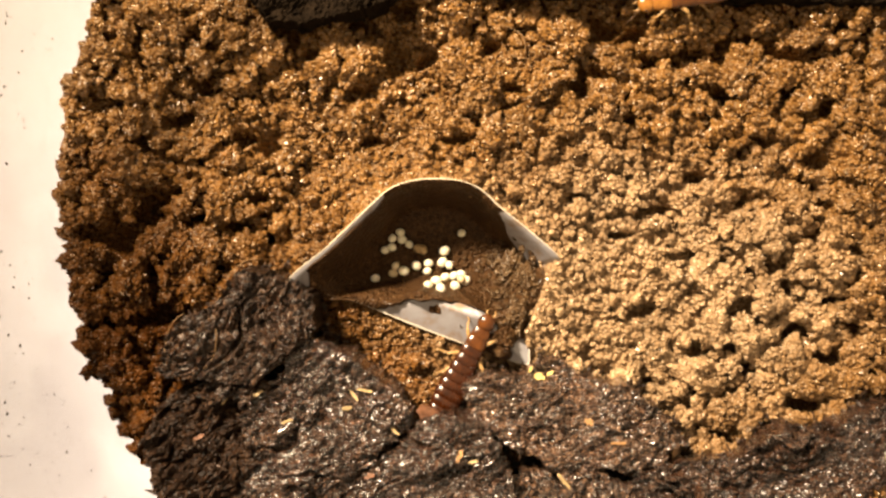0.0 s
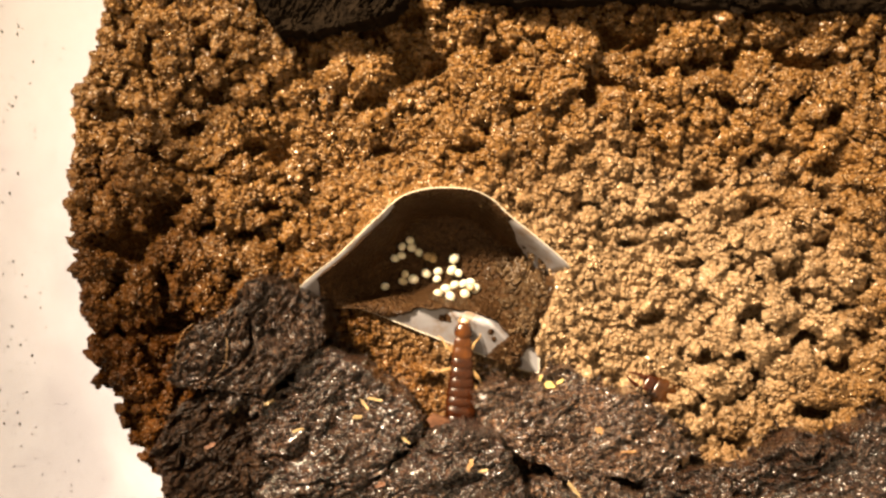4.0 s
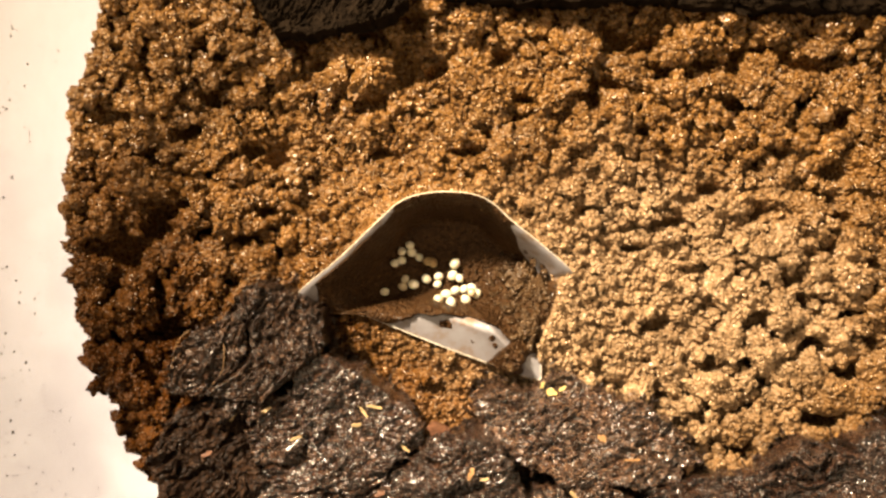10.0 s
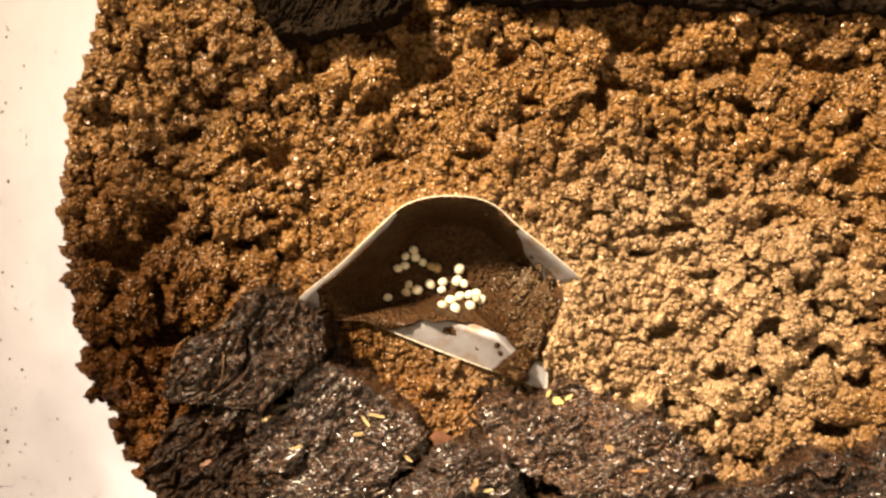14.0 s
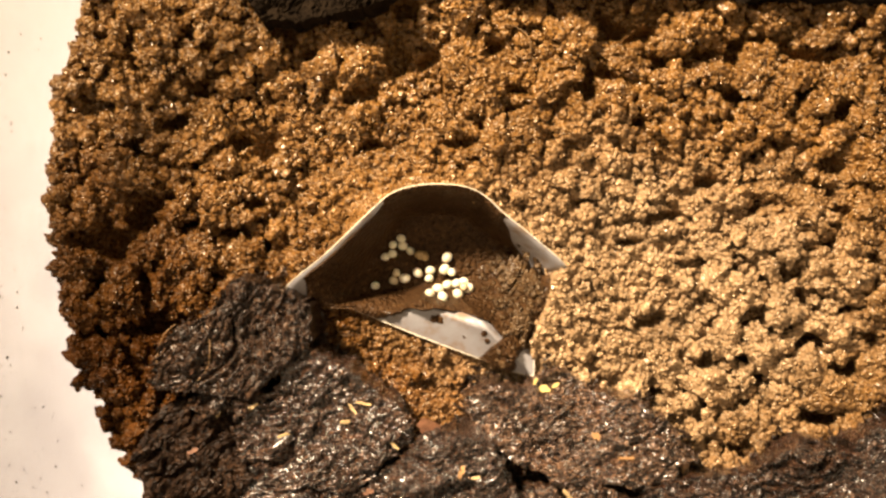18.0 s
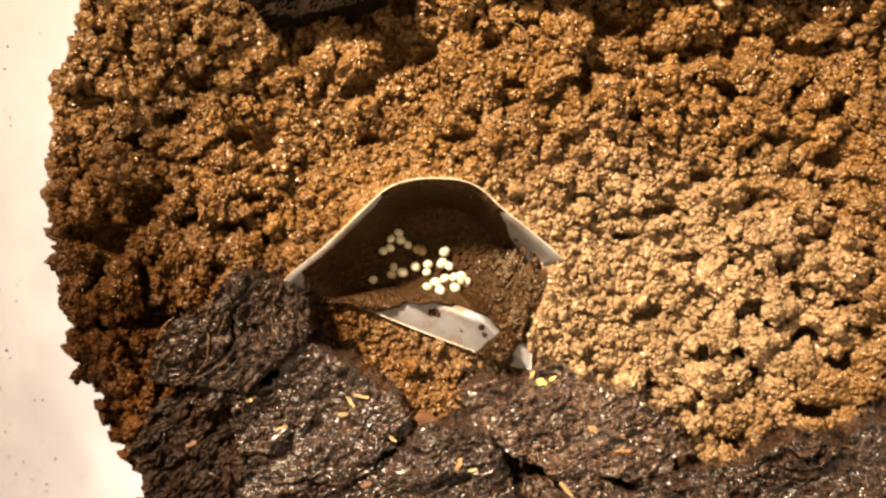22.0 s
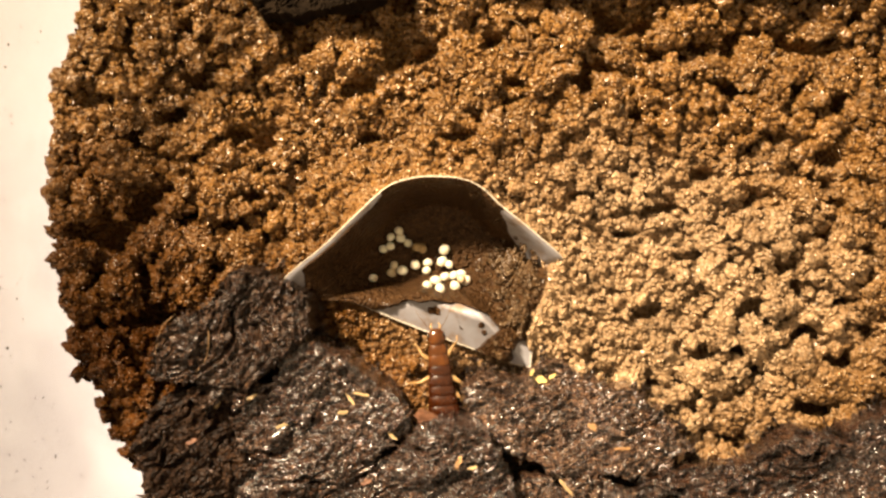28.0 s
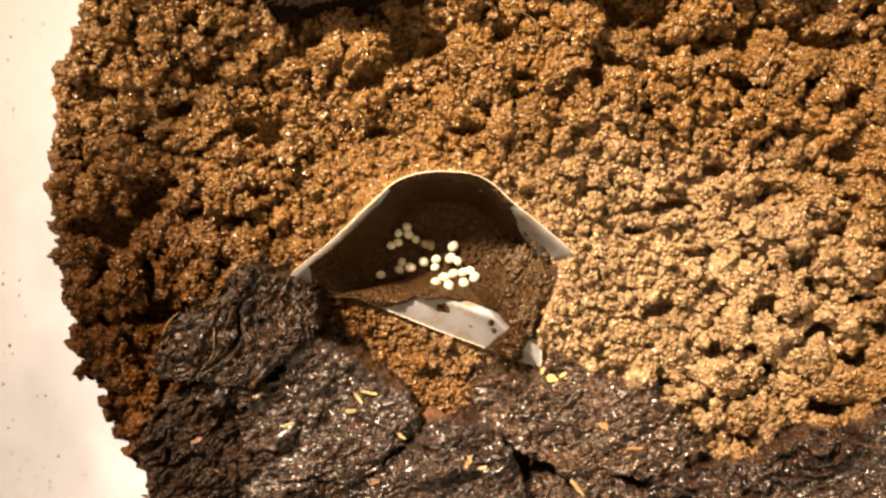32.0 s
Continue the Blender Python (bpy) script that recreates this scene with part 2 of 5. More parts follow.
def bark_material(name, bright=1.0, dust_from=0.56, gloss=0.7, rough=0.24, turn_by=35, fray=0.3, tint=(1, 1, 1)):
    m, nt, bsdf = material(name)
    co = millimetres(nt)
    sway = node(nt, "ShaderNodeTexNoise", Scale=0.35, Detail=2.0)
    nt.links.new(co, sway.inputs["Vector"])
    bent = nt.nodes.new("ShaderNodeVectorMath")
    bent.operation = "MULTIPLY_ADD"
    nt.links.new(sway.outputs["Color"], bent.inputs[0])
    bent.inputs[1].default_value = (3.5, 3.5, 0)
    nt.links.new(co, bent.inputs[2])
    turn = node(nt, "ShaderNodeMapping")
    turn.vector_type = "TEXTURE"
    turn.inputs["Rotation"].default_value = (0, 0, radians(turn_by))
    turn.inputs["Scale"].default_value = (1.7, 0.75, 1.0)
    nt.links.new(bent.outputs[0], turn.inputs["Vector"])
    fibre = noise_of(nt, turn.outputs["Vector"], 3.2, 2.5, 0.6)
    blotch = noise_of(nt, co, 0.35, 4, 0.6)
    tone = ramp(nt, fibre, *[(p, tuple(bright * c * h for c, h in zip(rgb, tint))) for p, rgb in ((0.36, (0.013, 0.0056, 0.0024)), (0.52, (0.048, 0.0225, 0.0105)), (0.66, (0.135, 0.074, 0.040)))])
    drift = ramp(nt, blotch, (0.35, (0.75, 0.75, 0.78)), (0.7, (1.3, 1.22, 1.12)))
    dust = ramp(nt, noise_of(nt, co, 0.9, 6, 0.7), (dust_from, (0, 0, 0)), (dust_from + 0.16, (0.6,) * 3))
    nt.links.new(mixed(nt, dust, mixed(nt, 1.0, tone, drift, "MULTIPLY"), (0.14, 0.098, 0.058)), bsdf.inputs["Base Color"])
    nt.links.new(ramp(nt, noise_of(nt, co, 3.0, 4), (0.40, (rough,) * 3), (0.66, (rough + 0.18,) * 3)), bsdf.inputs["Roughness"])
    bsdf.inputs["Specular IOR Level"].default_value = gloss * 0.45
    bsdf.inputs["Coat Weight"].default_value = min(1.0, gloss * 0.7)
    bsdf.inputs["Coat Roughness"].default_value = rough
    under = relief(nt, bsdf, fibre, 1.0, 0.30)
    torn = node(nt, "ShaderNodeTexVoronoi", Scale=3.8)
    nt.links.new(turn.outputs["Vector"], torn.inputs["Vector"])
    under = relief(nt, bsdf, torn.outputs["Distance"], 1.0, -0.36, under)
    relief(nt, bsdf, noise_of(nt, bent.outputs[0], 4.6, 1, 0.5), 1.0, fray, under)
    return m


BARK = bark_material("wet_fibrous_bark", 0.95, 0.64, 1.3, 0.19, 35, 1.1, (1.08, 1, 1))
BARK_SODDEN = bark_material("sodden_bark", 0.66, 0.64, 0.5, 0.24, 70, 0.6)
# dull dark copy of the bark, with shade put into its colour
BARK_SHADED = bark_material("shaded_bark", 0.45, 0.72, 0.18, 0.36, 50)
BARK_DUSTY = bark_material("dusty_bark", 1.9, 0.61, 1.4, 0.19, 12, 1.1, (1.05, 1.1, 1.2))


def plain(name, colour, rough=0.5, spec=0.5, vary=0.15, scale=2.0, sheen_bump=0.05, local=True, coat=0.0, sss=0.0):
    """A material with slight variation of tone and relief."""
    m, nt, bsdf = material(name)
    co = millimetres(nt, local)
    n = noise_of(nt, co, scale, 5)
    lo = tuple(c * (1 - vary) for c in colour)
    hi = tuple(min(1, c * (1 + vary)) for c in colour)
    nt.links.new(ramp(nt, n, (0.35, lo), (0.65, hi)), bsdf.inputs["Base Color"])
    bsdf.inputs["Roughness"].default_value = rough
    bsdf.inputs["Specular IOR Level"].default_value = spec
    bsdf.inputs["Coat Weight"].default_value = coat
    bsdf.inputs["Coat Roughness"].default_value = 0.16
    if sss:
        bsdf.inputs["Subsurface Weight"].default_value = sss
        bsdf.inputs["Subsurface Radius"].default_value = (1.0, 0.7, 0.4)
        bsdf.inputs["Subsurface Scale"].default_value = 0.3 * MM
    if sheen_bump:
        relief(nt, bsdf, noise_of(nt, co, scale * 3, 4), 0.5, sheen_bump)
    return m


def plastic_material():
    m, nt, bsdf = material("dirty_white_plastic")
    co = millimetres(nt)
    film = noise_of(nt, co, 0.45, 5, 0.65)
    nt.links.new(ramp(nt, film, (0.36, (0.28, 0.275, 0.30)), (0.52, (0.25, 0.235, 0.25)), (0.66, (0.20, 0.14, 0.10))), bsdf.inputs["Base Color"])
    nt.links.new(ramp(nt, film, (0.4, (0.28,) * 3), (0.65, (0.6,) * 3)), bsdf.inputs["Roughness"])
    relief(nt, bsdf, noise_of(nt, co, 1.5, 4), 0.4, 0.05)
    return m


PLASTIC = plastic_material()
RIM_EDGE = plain("cream_plastic_edge", (0.66, 0.60, 0.49), 0.4, 0.5, 0.08, 1.0, 0.02)


def egg_material():
    """Cream eggs, some of them duller and stained with dirt."""
    m, nt, bsdf = material("cream_egg")
    co = millimetres(nt, True)
    own = nt.nodes.new("ShaderNodeObjectInfo").outputs["Random"]
    base = ramp(nt, own, (0.0, (0.42, 0.32, 0.19)), (0.25, (0.66, 0.60, 0.45)), (0.50, (0.68, 0.63, 0.49)), (1.0, (0.76, 0.71, 0.57)))
    stain = ramp(nt, noise_of(nt, co, 1.6, 5, 0.65), (0.54, (0, 0, 0)), (0.70, (0.7,) * 3))
    nt.links.new(mixed(nt, stain, base, (0.24, 0.16, 0.085)), bsdf.inputs["Base Color"])
    bsdf.inputs["Roughness"].default_value = 0.24
    bsdf.inputs["Subsurface Weight"].default_value = 0.25
    bsdf.inputs["Subsurface Radius"].default_value = (1.0, 0.7, 0.4)
    bsdf.inputs["Subsurface Scale"].default_value = 0.3 * MM
    return m


EGG = egg_material()
EGG_OLD = plain("stained_egg", (0.30, 0.20, 0.09), 0.35, 0.5, 0.25, 2.0, 0.02)
STRAW = plain("pale_straw", (0.40, 0.285, 0.145), 0.45, 0.5, 0.3, 3.0, 0.03)
YELLOW = plain("yellow_flake", (0.60, 0.45, 0.17), 0.3, 0.6, 0.3, 2.0, 0.05)
RUST = plain("red_brown_flake", (0.14, 0.060, 0.030), 0.4, 0.5, 0.45, 2.5, 0.25)
ROOT = plain("dry_root", (0.17, 0.10, 0.045), 0.7, 0.3, 0.2, 3.0, 0.0)
# shade along the far side is put into this near-black colour
SHADE_BLACK = plain("shade_black", (0.009, 0.0058, 0.0034), 0.9, 0.03, 0.5, 0.8, 0.3)
TAN = plain("tan_wood", (0.30, 0.165, 0.07), 0.5, 0.5, 0.3, 3.0, 0.05)
SPECK = plain("dirt_speck", (0.05, 0.04, 0.035), 0.6, 0.4, 0.3, 3.0, 0.0)
TABLE = plain("white_table", (0.66, 0.68, 0.84), 0.5, 0.4, 0.08, 0.02, 0.0)


def tub_material():
    m, nt, bsdf = material("frosted_tub_plastic")
    co = millimetres(nt)
    fog = noise_of(nt, co, 0.09, 3, 0.5)
    out = nt.nodes["Material Output"]
    tone = ramp(nt, fog, (0.38, (0.66, 0.64, 0.70)), (0.62, (0.92, 0.91, 0.90)))
    nt.links.new(tone, bsdf.inputs["Base Color"])
    bsdf.inputs["Roughness"].default_value = 0.3
    through_light = nt.nodes.new("ShaderNodeBsdfTranslucent")
    nt.links.new(tone, through_light.inputs["Color"])
    clear = nt.nodes.new("ShaderNodeBsdfTransparent")
    a, b = nt.nodes.new("ShaderNodeMixShader"), nt.nodes.new("ShaderNodeMixShader")
    a.inputs["Fac"].default_value = 0.7
    nt.links.new(bsdf.outputs[0], a.inputs[1])
    nt.links.new(through_light.outputs[0], a.inputs[2])
    nt.links.new(ramp(nt, fog, (0.36, (0.74,) * 3), (0.62, (0.90,) * 3)), b.inputs["Fac"])
    nt.links.new(a.outputs[0], b.inputs[1])
    nt.links.new(clear.outputs[0], b.inputs[2])
    nt.links.new(b.outputs[0], out.inputs["Surface"])
    return m


TUB = tub_material()

# ---------------------------------------------------------------- lie of the soil
DISH_RIM = [(-12.42, -3.78, 2.6, 2.0), (-8.88, -0.64, 2.7, 2.2), (-5.59, 2.50, 2.8, 2.3), (-3.66, 4.19, 2.8, 2.3), (-1.63, 4.91, 2.8, 2.3),
            (0.54, 5.05, 2.8, 2.3), (2.62, 4.82, 2.7, 2.2), (4.27, 4.06, 2.5, 2.0), (5.89, 2.61, 2.2, 1.7), (8.39, 0.67, 1.6, 1.1),
            (11.08, -1.64, 0.9, 0.7), (11.04, -2.44, -1.0, 0.9), (10.49, -5.00, -1.4, 0.6), (8.84, -8.03, -1.2, 0.5), (8.60, -10.0, -0.2, 0.1), (8.52, -11.0, 0.2, -0.4), (8.2, -11.1, 0.2, -0.5), (6.92, -10.85, -0.2, -1.0),
            (3.35, -9.61, -0.9, -1.4), (-0.70, -8.10, -0.9, -1.4), (-4.63, -6.52, -0.8, -1.3), (-7.24, -5.55, -0.6, -0.5), (-10.71, -5.32, -0.2, 1.2)]
DISH_N = 240
RIM = resample(DISH_RIM, DISH_N)
DISH_C = np.array([0.31, -2.91])
RIM_ANGLE = np.arctan2(RIM[:, 1] - DISH_C[1], RIM[:, 0] - DISH_C[0])
RIM_RADIUS = np.hypot(RIM[:, 0] - DISH_C[0], RIM[:, 1] - DISH_C[1])
order = np.argsort(RIM_ANGLE)


def dish_depth(x, y):
    """How far a place lies inside the dish: 0 on its rim, 1 at its middle, below 0 outside; and the height of the soil there."""
    a = np.arctan2(y - DISH_C[1], x - DISH_C[0])
    r = np.hypot(x - DISH_C[0], y - DISH_C[1])
    edge = np.interp(a, RIM_ANGLE[order], RIM_RADIUS[order], period=2 * np.pi)
    height = np.interp(a, RIM_ANGLE[order], RIM[order, 3], period=2 * np.pi)
    return 1 - r / edge, height, r - edge


def coarse(x, y):
    """How coarse the crumbs are: 0 fine, 1 lumpy."""
    c = 0.50 + 0.0 * x
    c = c + 0.42 * step(-13, -20, x)
    c = c + 0.45 * step(18, 27, x) * step(6, -4, y)
    c = c + 0.30 * step(6, 15, y) * step(0, 14, x)
    c = c - 0.45 * bump(x, y, 15.5, -3.5, 8.5)
    c = c - 0.35 * bump(x, y, -3, 8, 6) - 0.25 * bump(x, y, 8, 9, 6)
    c = c - 0.7 * bump(x, y, -2, -11.5, 5.5)
    return np.clip(c, 0, 1)


# dark gaps between the clumps: place, half length, half width, turn
CREVICES_DRY = [(24.05, 5.34, 1.40, 0.60, 8), (28.05, 3.59, 1.40, 0.60, 15), (20.55, 2.64, 1.70, 0.45, 0), (34.05, 4.84, 1.25, 0.40, -15), (35.30, 3.09, 0.90, 0.70, 0), (34.30, 0.59, 0.90, 0.55, 80), (16.56, 0.19, 1.25, 0.35, 0), (29.80, -2.81, 1.60, 0.40, -5), (31.80, -0.91, 1.10, 0.60, -20), (34.55, -2.16, 1.50, 0.50, 25), (38.20, -2.26, 1.25, 0.60, -20), (32.05, -4.41, 0.70, 0.60, 90), (36.80, -5.16, 1.10, 1.00, 0), (18.70, -6.61, 2.30, 0.55, 20), (28.05, -6.66, 1.35, 0.45, 10), (13.31, 4.09, 1.10, 0.40, 0)]
CREVICES_NEAR = [(30.30, -7.51, 2.40, 0.45, -5), (32.55, -8.51, 2.00, 0.80, -15), (24.30, -10.01, 1.45, 1.00, 30), (28.30, -9.91, 1.50, 0.40, 0), (35.40, -10.51, 2.50, 0.70, -5), (28.80, -11.91, 1.80, 0.45, 25), (31.55, -14.21, 0.80, 0.70, 0), (34.80, -14.71, 2.80, 1.00, 10), (24.80, -14.16, 1.00, 0.40, 20), (18.80, -13.01, 1.80, 0.40, 0), (26.30, -18.21, 1.50, 0.70, 0), (38.55, -8.16, 0.75, 1.20, 90), (22.55, -12.41, 0.60, 1.00, 70), (29.80, -16.91, 1.10, 0.40, 10)]
CREVICES_FAR = [(20.31, 16.03, 1.80, 0.50, 15), (18.06, 18.08, 1.50, 0.60, 25), (15.06, 18.78, 1.25, 0.70, 0), (14.81, 14.78, 2.25, 0.40, -15), (23.56, 16.78, 1.25, 0.50, 0), (30.06, 17.78, 2.00, 0.35, -25), (32.81, 16.53, 2.25, 0.50, 0), (27.06, 13.58, 1.25, 0.60, 0), (26.31, 17.08, 1.25, 0.50, 90), (32.31, 13.13, 1.00, 0.35, 0), (36.56, 13.33, 0.80, 0.45, 0), (35.81, 11.68, 1.00, 0.70, 0), (29.30, 8.29, 1.50, 0.40, 20), (35.30, 7.09, 1.25, 0.70, -10), (36.06, 19.48, 1.10, 0.65, 0), (13.06, 13.78, 0.75, 0.65, 0)]
CREVICES_TOP = [(-9.68, 16.78, 2.00, 0.70, 0), (-6.69, 13.28, 2.75, 0.80, -5), (-3.59, 16.48, 1.50, 1.20, 90), (1.56, 18.48, 2.80, 0.70, 18), (-0.69, 16.68, 1.20, 0.60, 30), (5.06, 17.28, 0.90, 0.50, 0), (6.06, 11.29, 0.75, 0.70, 0), (9.11, 9.59, 0.70, 0.55, 60), (2.21, 8.94, 1.60, 0.40, 0), (3.81, 9.79, 0.70, 0.45, 90), (7.31, 13.48, 1.10, 0.40, 0), (-13.18, 19.33, 1.30, 1.60, 0), (17.31, 10.29, 0.80, 0.45, 20), (-5.69, 8.69, 1.50, 0.40, 5), (-2.69, 20.58, 1.20, 1.00, 0)]
CREVICES_LEFT = [(-23.08, 10.69, 1.10, 0.60, 15), (-14.78, 8.24, 1.70, 1.40, 0), (-17.58, 8.84, 1.25, 0.70, 0), (-26.18, 8.54, 1.05, 0.65, 30), (-21.68, 7.04, 1.25, 0.40, 0), (-20.58, 13.83, 1.25, 0.70, 0), (-21.18, 17.98, 1.60, 0.70, 0), (-26.38, 17.33, 2.00, 0.70, 90), (-27.38, 11.04, 0.75, 0.70, 0), (-16.08, 3.54, 0.90, 0.55, 0), (-25.58, 2.59, 1.50, 1.00, 80), (-22.93, 3.34, 1.40, 0.65, 0), (-20.68, 1.54, 1.80, 0.60, 0), (-18.08, 0.74, 1.25, 0.95, 0), (-28.42, -0.01, 2.30, 1.00, -20)]
CREVICES_LOW_LEFT = [(-24.68, -2.41, 1.30, 0.65, 0), (-28.57, -3.46, 1.80, 0.60, 30), (-24.68, -6.66, 2.50, 1.40, 0), (-20.38, -1.96, 1.30, 0.40, -30), (-30.17, 4.84, 0.50, 0.80, 90), (-14.68, 0.09, 0.70, 0.50, 80), (-29.67, -7.90, 1.50, 0.70, -20)]
CREVICES = CREVICES_DRY + CREVICES_NEAR + [(x, y, long * 1.15, wide * 1.4, turn) for x, y, long, wide, turn in CREVICES_FAR] + CREVICES_TOP + CREVICES_LEFT + CREVICES_LOW_LEFT


def hollow(x, y):
    """1 in the gaps between the clumps, 0 away from them."""
    h = np.zeros(np.shape(x))
    x, y = x + 0.7 * fbm(x, y, 1.8, 91, 3), y + 0.7 * fbm(x, y, 1.8, 92, 3)
    for px, py, pl, pw, turn in CREVICES:
        c, d = math.cos(radians(turn)), math.sin(radians(turn))
        u, v = (x - px) * c + (y - py) * d, (y - py) * c - (x - px) * d
        h = np.maximum(h, np.exp(-((u / pl) ** 2 + (v / pw) ** 2) ** 1.5))
    return h


def ground(x, y):
    """The height of the soil, without its crumbs."""
    r = np.hypot(x - TUB_X, y - TUB_Y)
    z = -1.1 + 1.5 * step(32, 44, r)
    z = z - 1.0 * bump(x, y, -20, 9, 9) - 0.8 * bump(x, y, -4, 17, 9) + 0.6 * bump(x, y, 15, -3, 9)
    z = z + 1.1 * fbm(x, y, 7.0, 3, 3)
    z = z - 2.6 * hollow(x, y)
    # soil banked against the dish, level before it
    d, rim, off = dish_depth(x, y)
    near = np.exp(-np.clip(off, 0, 99) / 2.5)
    z = z * (1 - near) + (rim + 0.35 * fbm(x, y, 2.0, 8, 2)) * near
    # trodden way from the dish to under the bark
    lane = bump(x, 0, -0.6, 0, 3.6) * step(-7.0, -9.5, y)
    z = z * (1 - lane) + (-1.25 + 0.75 * step(-10.5, -15, y) + 0.3 * fbm(x, y, 3.0, 5, 3)) * lane
    # the hollow that holds the dish
    z = np.where(off < -0.5, np.minimum(z, rim - 8.8 * step(0.4, 2.5, -off) - 0.4), z)
    return z


def clods(x, y):
    """The crust of the soil: flat-topped clods of three sizes parted by cracks, crusted with grains."""
    c = coarse(x, y)
    wx = x + 0.75 * fbm(x, y, 2.6, 40, 2) + 0.34 * fbm(x, y, 0.7, 42, 2)
    wy = y + 0.75 * fbm(x, y, 2.6, 41, 2) + 0.34 * fbm(x, y, 0.7, 43, 2)
    open_ = step(-0.35, 0.25, fbm(x, y, 5.0, 44, 2))
    z = 0
    for size, seed, rise, tilt in ((2.3, 2, 0.95, 0.70), (1.15, 7, 0.62, 0.50), (0.60, 12, 0.40, 0.30)):
        gap, near, own = crackle(wx, wy, size, seed)
        z = z + (0.40 + 0.75 * c) * (rise * (step(0.0, 0.19, gap) - 1) * (0.45 + 0.55 * open_) + tilt * (own - 0.5) * step(0.0, 0.2, gap))
    gap, near, own = crackle(x + 0.2 * fbm(x, y, 0.7, 42, 2), y + 0.2 * fbm(x, y, 0.7, 43, 2), 0.43, 19)
    z = z + 0.25 * (np.clip(1 - near ** 2 * 1.7, -0.5, 1) - 0.4) + 0.26 * (own - 0.5)
    return (z + 0.10 * fbm(x, y, 0.4, 60, 2)) * (1 - 0.6 * hollow(x, y))


# ---------------------------------------------------------------- table and tub
def ring(bm, r, z, n=128):
    return [bm.verts.new((TUB_X + r * math.cos(2 * math.pi * k / n), TUB_Y + r * math.sin(2 * math.pi * k / n), z)) for k in range(n)]


def lathe(profile, n=128, closed=True):
    bm = bmesh.new()
    loops = [ring(bm, r, z, n) for r, z in profile]
    pairs = list(zip(loops, loops[1:] + loops[:1])) if closed else list(zip(loops, loops[1:]))
    for a, b in pairs:
        for k in range(n):
            bm.faces.new((a[k], a[(k + 1) % n], b[(k + 1) % n], b[k]))
    bmesh.ops.recalc_face_normals(bm, faces=bm.faces)
    return bm


def build_table():
    bm = bmesh.new()
    bmesh.ops.create_grid(bm, x_segments=8, y_segments=8, size=700)
    bmesh.ops.translate(bm, vec=(0, 0, -28.0), verts=bm.verts)
    back = bmesh.ops.extrude_face_region(bm, geom=bm.faces[:])
    bmesh.ops.translate(bm, vec=(0, 0, -22), verts=[v for v in back["geom"] if isinstance(v, bmesh.types.BMVert)])
    bmesh.ops.recalc_face_normals(bm, faces=bm.faces)
    table = part("floor", bm, TABLE, None)
    tagged(table, "plain white tabletop on which the plastic tub stands", "tabletop", kind="structure")


def build_tub():
    tub = tagged(new("plastic_tub"), "round frosted plastic tub holding brown soil, specks on its wall", "tub")
    tub.location = (0, 0, 0)
    R = TUB_R
    wall = lathe([(R + 0.1, -26.5), (R + 0.1, 0.0), (R + 1.2, 10), (R + 2.4, 19.0), (R + 3.3, 19.0), (R + 2.1, 10), (R + 1.0, 0), (R + 1.0, -26.5)])
    part("wall", wall, TUB, tub)
    part("rim", lathe([(R + 2.3, 19.0), (R + 2.3, 20.2), (R + 4.6, 20.2), (R + 4.6, 18.6), (R + 4.2, 18.6), (R + 4.2, 19.6), (R + 3.3, 19.6), (R + 3.3, 19.0)]), TUB, tub)
    bm = bmesh.new()
    a, b = ring(bm, R + 1.0, -28.0), ring(bm, R + 1.0, -26.5)
    bm.faces.new(a[::-1])
    bm.faces.new(b)
    for k in range(128):
        bm.faces.new((a[k], a[(k + 1) % 128], b[(k + 1) % 128], b[k]))
    part("base", bm, TUB, tub)


def build_ground():
    xs = np.concatenate([np.linspace(-35, 41, 820), np.linspace(41.6, 56, 26)])
    ys = np.concatenate([np.linspace(-41, -24, 30)[:-1], np.linspace(-24, 24, 520), np.linspace(24.6, 50, 44)])
    x, y = np.meshgrid(xs, ys)
    z = ground(x, y)
    off = dish_depth(x, y)[2]
    z = z - 0.45 + clods(x, y) * step(0.2, 1.2, off)
    r = np.hypot(x - TUB_X, y - TUB_Y)
    # push the outermost points onto the wall
    a = np.arctan2(y - TUB_Y, x - TUB_X)
    lim = TUB_R - 1.35 + 0.9 * fbm(a * 42, r * 0.0, 2.0, 70, 4, 0.6)
    k = np.where(r > lim, lim / np.maximum(r, 1), 1)
    faces = grid_faces(len(ys), len(xs))
    inside = (r < lim + 0.12).ravel()
    faces = faces[inside[faces].all(1)]
    verts = np.stack([TUB_X + (x - TUB_X) * k, TUB_Y + (y - TUB_Y) * k, z], -1).reshape(-1, 3)
    used = np.unique(faces)
    remap = np.full(len(verts), -1)
    remap[used] = np.arange(len(used))
    verts, faces = verts[used], remap[faces]
    # the body of the soil down to the tub's base
    n = 160
    a = np.linspace(0, 2 * np.pi, n, endpoint=False)
    side = [np.stack([TUB_X + (TUB_R - 2.6) * np.cos(a), TUB_Y + (TUB_R - 2.6) * np.sin(a), np.full(n, h)], -1) for h in (-2.0, -26.4)]
    faces2 = grid_faces(2, n, True) + len(verts)
    me = mesh_from("ground", np.concatenate([verts, *side]), np.concatenate([faces, faces2]))
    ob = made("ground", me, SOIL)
    tagged(ob, "crumbly brown moist soil filling the round tub", "soil", kind="structure")
    return ob


# ---------------------------------------------------------------- the dish with its dirt
NEAR = step(-3.0, -6.0, RIM[:, 1])
NEAR = np.mean([np.roll(NEAR, k) for k in range(-24, 25)], 0)


